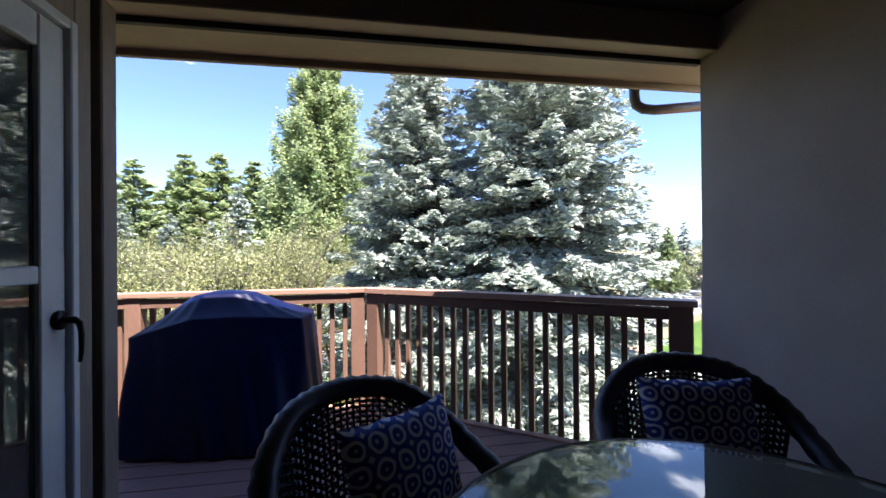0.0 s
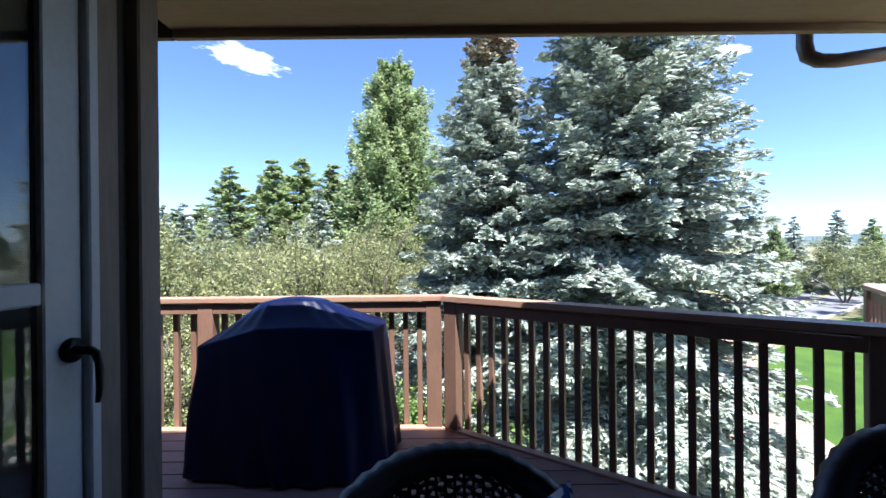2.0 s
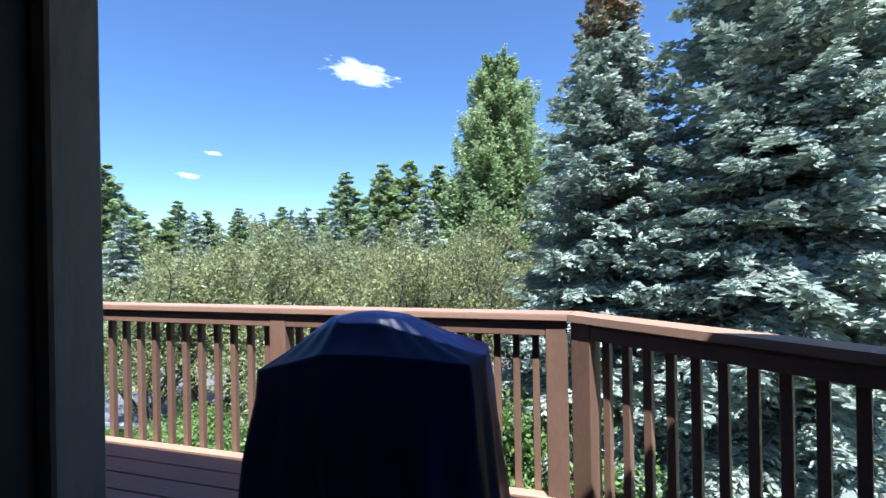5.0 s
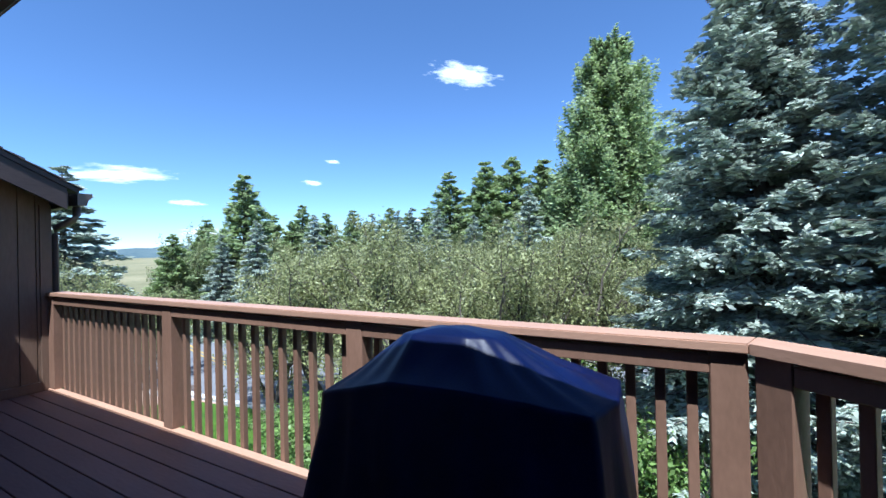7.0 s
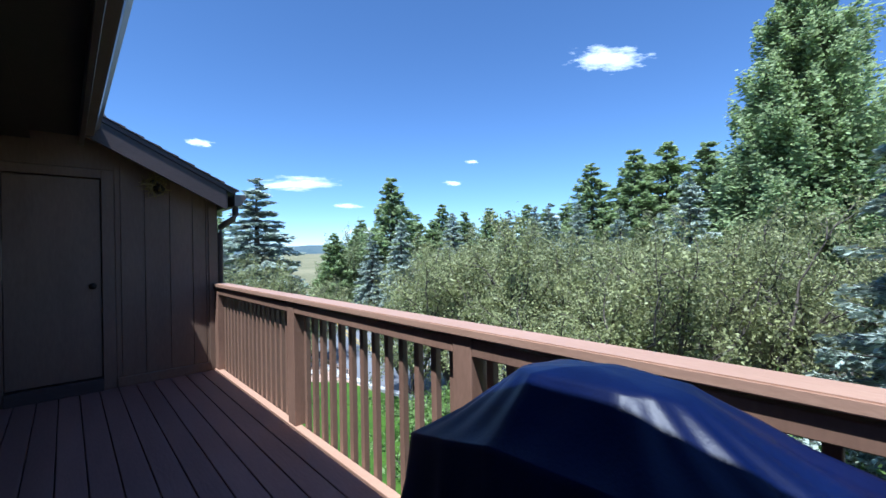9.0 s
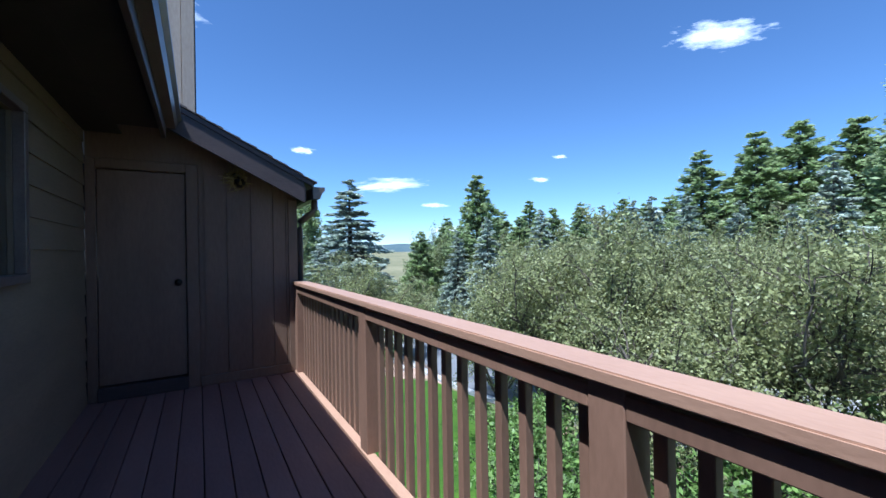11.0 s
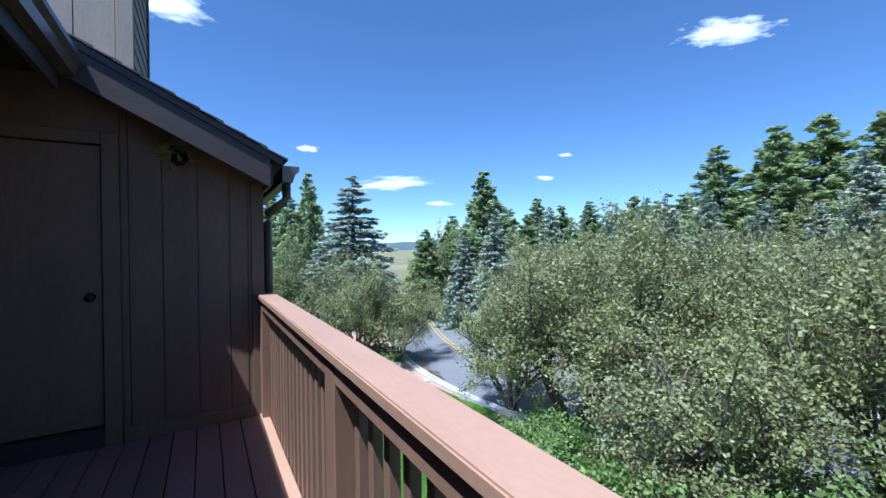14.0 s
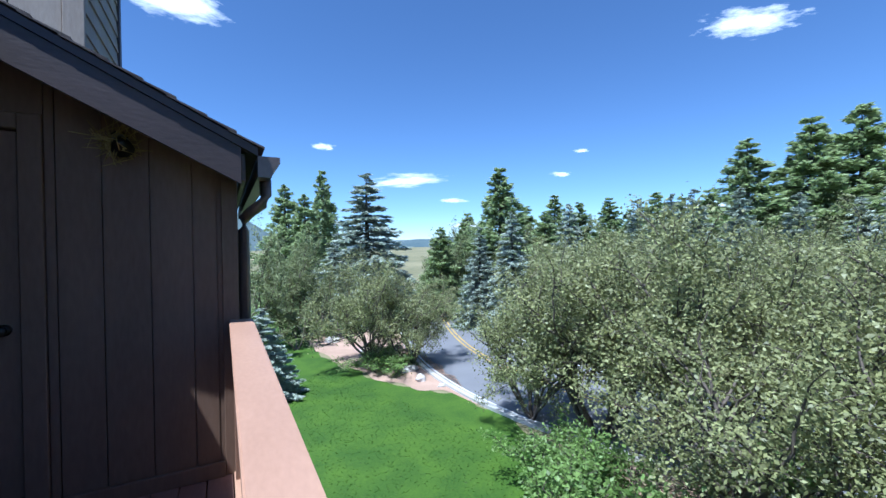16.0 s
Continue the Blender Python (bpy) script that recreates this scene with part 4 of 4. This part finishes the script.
def big_spruce(height, radius, r, tiers, per, power, cones=0.0):
    """A spruce of layered boughs; side twigs along each bough carry short needle sprays, with dark gaps between the shelves."""
    t = thing("blue_spruce")
    link("trunk", mesh_of("trunk", [tube_arrays([(0, 0, -0.3), (0, 0, height * 0.5), (0, 0, height * 0.97)], [0.02 * height, 0.011 * height, 0.01], 8)], True), M["bark"], t)
    boughs, cs, al, ac = [], [], [], []
    for i in range(tiers):
        h0 = 0.015 + 0.965 * (i / tiers) ** 0.92
        n = max(5, int(per * (0.5 + 0.5 * (1 - h0))))
        for k in range(n):
            h = min(max(h0 + r.normal(0, 0.012), 0.01), 0.98)
            a = 2 * math.pi * (k + r.uniform(0, 0.7)) / n + i * 2.4
            ln = (radius * (1 - h) ** power + 0.10) * r.uniform(0.72, 1.12)
            s = np.linspace(0, 1, 8)
            up = 0.55 * (h - 0.30) + r.normal(0, 0.13)
            out, lat = np.array([math.cos(a), math.sin(a), 0.0]), np.array([-math.sin(a), math.cos(a), 0.0])
            bend = r.normal(0, 0.08)
            line = out * (ln * s)[:, None] + lat * (ln * bend * s * s)[:, None]
            line[:, 2] += h * height + ln * (up * s - 0.34 * s ** 1.5 + 0.20 * s ** 3)
            boughs.append(tube_arrays(line, np.linspace(0.011 * ln + 0.006, 0.004, 8), 4))
            m = max(12, int(ln * 24))
            q = np.sort(r.uniform(0.10, 1.0, m))
            base = np.stack([np.interp(q, s, line[:, j]) for j in range(3)], -1)
            sign = np.where(np.arange(m) % 2, 1.0, -1.0)
            reach = (0.10 + 0.30 * ln * (1.04 - q) * np.clip(q * 3, 0.3, 1)) * r.uniform(0.6, 1.2, m)
            d = unit(out * r.uniform(0.5, 1.0, (m, 1)) + lat * sign[:, None] * r.uniform(0.5, 1.1, (m, 1)) + np.array([0, 0, -0.10]) + r.normal(0, 0.10, (m, 3)))
            count = np.maximum(3, (reach / 0.095).astype(int))
            own = np.repeat(np.arange(m), count)
            w = np.concatenate([np.linspace(0.05, 1.0, c) for c in count])
            p = base[own] + d[own] * (w * reach[own])[:, None]
            p[:, 2] += -0.22 * reach[own] * w ** 2 + r.normal(0, 0.02, len(own)) - np.abs(r.normal(0, 0.075, len(own)))
            for flat in (0, 1):
                e = unit(d[own] + lat * (r.uniform(-0.7, 0.7, len(own)))[:, None] + r.normal(0, 0.22, (len(own), 3)))
                up_v = np.array([0, 0, 1.0]) + r.normal(0, 0.35, (len(own), 3)) + out * 0.35 + (d[own] * 0 if flat else np.cross(e, (0, 0, 1.0)) * 0.9)
                f = unit(np.cross(e, up_v))
                sz = r.uniform(0.065, 0.125, (len(own), 1))
                cs.append(p + r.normal(0, 0.012, p.shape)), al.append(e * sz), ac.append(f * sz * 0.40)
    c, a1, a2 = np.concatenate(cs), np.concatenate(al), np.concatenate(ac)
    link("branch_wood", mesh_of("branch_wood", boughs), M["bark"], t)["kind"] = "stuff"
    cone = (c[:, 2] > (1 - cones) * height) & (r.uniform(0, 1, len(c)) < 0.5)
    link("crown", mesh_of("crown", [quads_at(c[~cone], a1[~cone], a2[~cone])]), M["blue"], t, "blue needles on layered boughs")
    if cones:
        link("cone_cluster", mesh_of("cone_cluster", [quads_at(c[cone], a1[cone], a2[cone] * 1.4)]), M["cone"], t, "tan cones near the top")["kind"] = "stuff"
    return t


def broadleaf(name, height, radius, mat, r, stems=6, leaves=9000, size=0.05, base=0.12, flat=1.0):
    """A many-stemmed small tree: limbs fork upward and outward and carry small leaves with gaps between."""
    t = thing(name)
    wood, ends = [], []

    def limb(p, d, ln, rad, level):
        pts = [p]
        for _ in range(4):
            d = unit(d + r.normal(0, 0.16, 3) + np.array([0, 0, 0.05]))
            pts.append(pts[-1] + d * ln / 4)
        wood.append(tube_arrays(pts, np.linspace(rad, rad * 0.5, 5), 5 if level < 2 else 3))
        if level >= 2:
            ends.extend(pts[1:])
            ends.append(pts[-1])
        if level < 3:
            for _ in range(3 if level else 4):
                k = r.integers(2, 5)
                nd = unit(d + r.normal(0, 0.62, 3) + np.array([0, 0, 0.12]))
                limb(pts[k], nd, ln * r.uniform(0.5, 0.75), rad * 0.55, level + 1)

    for i in range(stems):
        a = 2 * math.pi * i / stems + r.uniform(-0.4, 0.4)
        sp = r.uniform(0.3, 0.75)
        d = unit(np.array([math.cos(a) * sp, math.sin(a) * sp, 1.0]))
        limb(np.array([math.cos(a) * 0.08, math.sin(a) * 0.08, -0.1]), d, height * 0.42, height * 0.011 + 0.01, 0)
    e = np.array(ends)
    sc = np.array([radius / np.percentile(np.abs(e[:, 0]), 93), radius / np.percentile(np.abs(e[:, 1]), 93), height / np.percentile(e[:, 2], 99)])
    wood = [(v * sc, f) for v, f in wood]
    link("trunk", mesh_of("trunk", wood, True), M["bark"], t, "grey forking stems")
    e = e * sc
    e = e[e[:, 2] > base * height]
    c = e[r.integers(0, len(e), leaves)] + r.normal(0, 0.045 * radius + 0.05, (leaves, 3))
    d = unit(r.normal(0, 1, (leaves, 3)))
    w = unit(np.cross(d, r.normal(0, 0.8, (leaves, 3)) + np.array([0.1, -0.2, 0.9])))
    sz = size * r.uniform(0.6, 1.35, (leaves, 1))
    link("crown", mesh_of("crown", [quads_at(c, d * sz, w * sz * 0.62)]), mat, t, "many small leaves with gaps")
    return t


def plant(t, x, y, turn=0.0, scale=1.0, lift=0.0, label="", category="tree", group=""):
    t.matrix_world = pose(x, y, float(ground_z(x, y)) + lift, 0, 0, turn) @ Matrix.Scale(scale, 4)
    return tagged(t, label, category, group)


R = np.random.default_rng
# the two big blue spruces beside the deck and the tall pine
plant(big_spruce(13.1, 3.8, R(1), 44, 21, 0.80, 0.15), 1.5, 9.3, 20, label="tall blue spruce with tan cones at its top", group="blue spruces")
plant(big_spruce(17.0, 4.05, R(2), 46, 22, 0.70), 4.75, 7.6, 70, label="very large silvery blue spruce close to the deck", group="blue spruces")
plant(conifer("pine_tree", 24.6, 5.6, M["green"], R(3), 46, 14, 80, 0.20, 0.14, 0.05, 0.55, rough=0.35, thin=0.5, spread=0.02, lift=0.3, width=0.4), -4.7, 38, label="tall bright green ponderosa pine", group="pines")

far_green = [conifer("pine_tree", 12, 2.6, M["green"], R(10 + i), 32, 12, 26, 0.145, 0.05, 0.10, 0.80, rough=0.3, thin=0.45, spread=0.014, lift=0.16, width=0.34) for i in range(2)]
far_blue = [conifer("spruce_tree", 12, 2.7, M["blue"], R(20 + i), 26, 13, 26, 0.16, 0.04, 0.24, 0.85, thin=0.45, spread=0.015) for i in range(2)]


def beyond(cx, cy, bearing, d):
    return cx + d * math.sin(radians(bearing)), cy + d * math.cos(radians(bearing))


used = set()


def grow(kinds, i, bearing, d, top, origin=(-0.2, -1.75), label="", group="", fat=1.0):
    """A copy of a tree at a bearing and distance, its top at a given height."""
    src = kinds[i % len(kinds)]
    x, y = beyond(*origin, bearing, d)
    g = float(ground_z(x, y))
    s = (top - g) / 12.0
    if src.name not in used:
        used.add(src.name)
        t = src
    else:
        t = copy_thing(src, Matrix())
    t.matrix_world = pose(x, y, g, 0, 0, i * 77) @ Matrix.Diagonal((s * fat, s * fat, s, 1))
    return tagged(t, label, "tree", group)


# bearing, distance, height of the top
for i, (a, d, top) in enumerate(((-54.3, 45, 9.3), (-27.8, 44, 9.8), (-22.8, 44, 10.8), (-19.2, 46, 11.6), (-15.0, 42, 10.2), (-12, 40, 9), (-31, 48, 6.4), (-36, 55, 7.2),
                                 (-41, 60, 7.4), (-44.5, 58, 6.8), (-47.5, 56, 7.6), (-51, 52, 6.0), (-58.5, 50, 5.2), (-62, 42, 3.3), (-33.5, 50, 6.0), (-8, 44, 9), (-1, 40, 10),
                                 (7, 46, 9), (-39, 44, 4.6), (-48.8, 46, 4.8))):
    grow(far_green, i, a, d, top, label="green pine in the wooded slope", group="far pines", fat=1.55)
for i, (a, d, top) in enumerate(((-17.0, 34, 6.6), (-53.0, 34, 4.0), (-57.0, 36, 3.0), (-35.0, 40, 5.4), (-38.5, 38, 4.9), (-46, 40, 5.0), (-33, 36, 5.2), (-29.5, 30, 4.4),
                                 (-24.5, 33, 4.2), (-20, 36, 4.0))):
    grow(far_blue, i, a, d, top, label="blue spruce in the wooded slope", group="far spruces", fat=1.2)
E16 = (-2.83, 0.07)
grow(far_blue, 0, -72.6, 40, 8.6, E16, "large blue spruce beyond a round crabapple", "far spruces", 1.8)
grow(far_blue, 1, -77.0, 34, 2.0, E16, "pale blue spruce at the lawn's edge", "far spruces", 1.7)
grow(far_blue, 0, -86.3, 19, -1.0, E16, "low young blue spruce on the lawn", "far spruces", 1.9)
grow(far_green, 0, -78.3, 48, 10.2, E16, "green pine behind aspens", "far pines")
grow(far_green, 1, -83.0, 46, 8.2, E16, "green pine behind aspens", "far pines", 1.3)
grow(far_green, 1, -80.6, 44, 7.0, E16, "green pine behind aspens", "far pines", 1.3)
for i, (a, d, top) in enumerate(((43.5, 60, 5.2), (46, 62, 4.2), (36.8, 58, 4.9), (38.5, 56, 4.0), (40.2, 62, 4.8), (49, 64, 5.5))):
    grow(far_green if i % 2 else far_blue, i, a, d, top, (0, -3.2), "conifer across the road", "roadside trees", 1.3)

crab = [broadleaf("crabapple_tree", 6.4, 2.7, M["leaf"], R(40 + i), 6, 21000, 0.052, 0.28) for i in range(3)]
round_crab = [broadleaf("crabapple_tree", 6.4, 2.7, M["leaf"], R(47), 9, 26000, 0.055, 0.06)]


def sow(kinds, i, x, y, h, wide, label, group, src_h=6.4, src_r=2.7, category="tree"):
    src = kinds[i % len(kinds)]
    if src.name not in used:
        used.add(src.name)
        t = src
    else:
        t = copy_thing(src, Matrix())
    t.matrix_world = pose(x, y, float(ground_z(x, y)), 0, 0, i * 61) @ Matrix.Diagonal((wide / src_r, wide / src_r, h / src_h, 1))
    return tagged(t, label, category, group)


CR_L = "many-stemmed crabapple tree with small grey-green leaves"
for i, (x, y, h, w) in enumerate(((-12.2, 10.4, 6.5, 3.0), (-8.3, 10.6, 6.6, 3.0), (-4.4, 11.6, 6.4, 2.8), (-1.6, 13.6, 6.2, 2.6), (-10.2, 13.2, 6.3, 2.8),
                                  (-15.0, 19.5, 6.6, 3.2), (-9.5, 21.5, 7.0, 3.3), (-4.5, 23.5, 6.6, 3.3), (-20.5, 20.5, 6.6, 3.2), (-26.5, 21.5, 6.8, 3.2), (-32.5, 24, 6.8, 3.4),
                                  (0.5, 25.5, 6.6, 3.2), (-13, 27, 7.4, 3.4), (-20, 28, 7.6, 3.4), (-6.5, 29, 7.2, 3.4), (-28, 30, 7.6, 3.6), (-37, 31, 7.6, 3.6), (-45, 36, 7.4, 3.6), (-6.6, 8.2, 4.9, 2.3))):
    sow(crab, i, x, y, h, w, CR_L, "crabapples along the road")
sow(round_crab, 0, *beyond(*E16, -72.2, 22.5), 5.7, 2.5, "round crabapple tree on a gravel bed", "crabapples along the road")
sow(round_crab, 2, -14.4, 9.6, 5.2, 2.1, CR_L, "crabapples along the road")
sow(round_crab, 1, *beyond(*E16, -66.8, 22.5), 4.5, 2.0, "round crabapple tree beside the road", "crabapples along the road")

aspen = [broadleaf("aspen_tree", 7.0, 1.9, M["aspen"], R(60), 4, 9000, 0.06, 0.18)]
for i, (a, d, h) in enumerate(((-88.5, 30, 7.4), (-86, 34, 7.8), (-83.5, 32, 7.4), (-81.5, 36, 7.2), (-90.5, 27, 7.0), (-60.8, 42, 7.4), (-59, 40, 8.0), (-63.5, 46, 6.2), (-61.5, 52, 9.6), (-79, 31, 4.6), (-82, 28, 3.6))):
    x, y = beyond(*E16, a, d)
    sow(aspen, i, x, y, h, 2.2, "slender pale green aspen", "aspens", 7.0, 1.9)
for i, (a, d, h) in enumerate(((47, 48, 6.5), (49.5, 42, 7), (44, 52, 6.0), (52, 46, 7.5))):
    x, y = beyond(0, -3.2, a, d)
    sow(aspen, i, x, y, h, 3.0, "pale green roadside tree", "aspens", 7.0, 1.9)

bush = [broadleaf("shrub", 2.0, 1.3, M["leaf_b"], R(70), 7, 6000, 0.055, 0.05)]
for i, (x, y, h, w) in enumerate(((-6.4, 5.6, 2.0, 1.5), (-4.2, 6.3, 2.3, 1.7), (-2.0, 6.6, 2.6, 1.6), (-0.2, 7.4, 2.2, 1.5), (-8.6, 6.6, 1.7, 1.4), (-1.0, 4.6, 1.6, 1.2), (-10.6, 7.6, 1.4, 1.2),
                                  (-3.2, 8.9, 2.8, 1.9), (-22.9, 7.0, 1.0, 1.4), (-24.8, 7.6, 0.9, 1.2), (-35, 6.0, 1.3, 1.8), (-37.5, 7.5, 1.6, 1.8), (-32.5, 19.5, 1.6, 2.2))):
    sow(bush, i, x, y, h, w, "low bright green leafy shrub", "shrubs below the deck", 2.0, 1.3, "shrub")


def boulder(x, y, size, seed):
    bm = bmesh.new()
    bmesh.ops.create_icosphere(bm, subdivisions=3, radius=1)
    for v in bm.verts:
        n1 = noise.noise(v.co * 1.3 + Vector((seed, 0, 0))) * 0.45 + noise.noise(v.co * 4 + Vector((0, seed, 0))) * 0.12
        v.co *= 1 + n1
        v.co = Vector((v.co.x * size, v.co.y * size * 0.7, max(v.co.z, -0.3) * size * 0.6))
    ob = part("boulder", bm, M["rock"], None, "", True)
    ob.matrix_world = pose(x, y, float(ground_z(x, y)) + 0.28 * 0.6 * size, 0, 0, seed * 50)
    return tagged(ob, "pale weathered granite boulder on gravel", "boulder", "boulders")


for i, (px, py, s) in enumerate(((-31.6, 6.4, 0.55), (-22.3, 8.2, 0.46), (-20.6, 8.1, 0.36), (-27.5, 7.4, 0.3), (-19.2, 8.5, 0.2))):
    boulder(px, py, s, i + 1)
ub = tagged(thing("utility_box", (-39.5, 5.5, float(ground_z(-39.5, 5.5))), 20), "small pale green utility cabinet on the lawn", "utility box")
part("body", box(-0.55, 0.55, -0.4, 0.4, 0, 0.7, 0.03), M["kerb"], ub)
part("lid", box(-0.58, 0.58, -0.43, 0.43, 0.702, 0.78, 0.02), M["kerb"], ub)
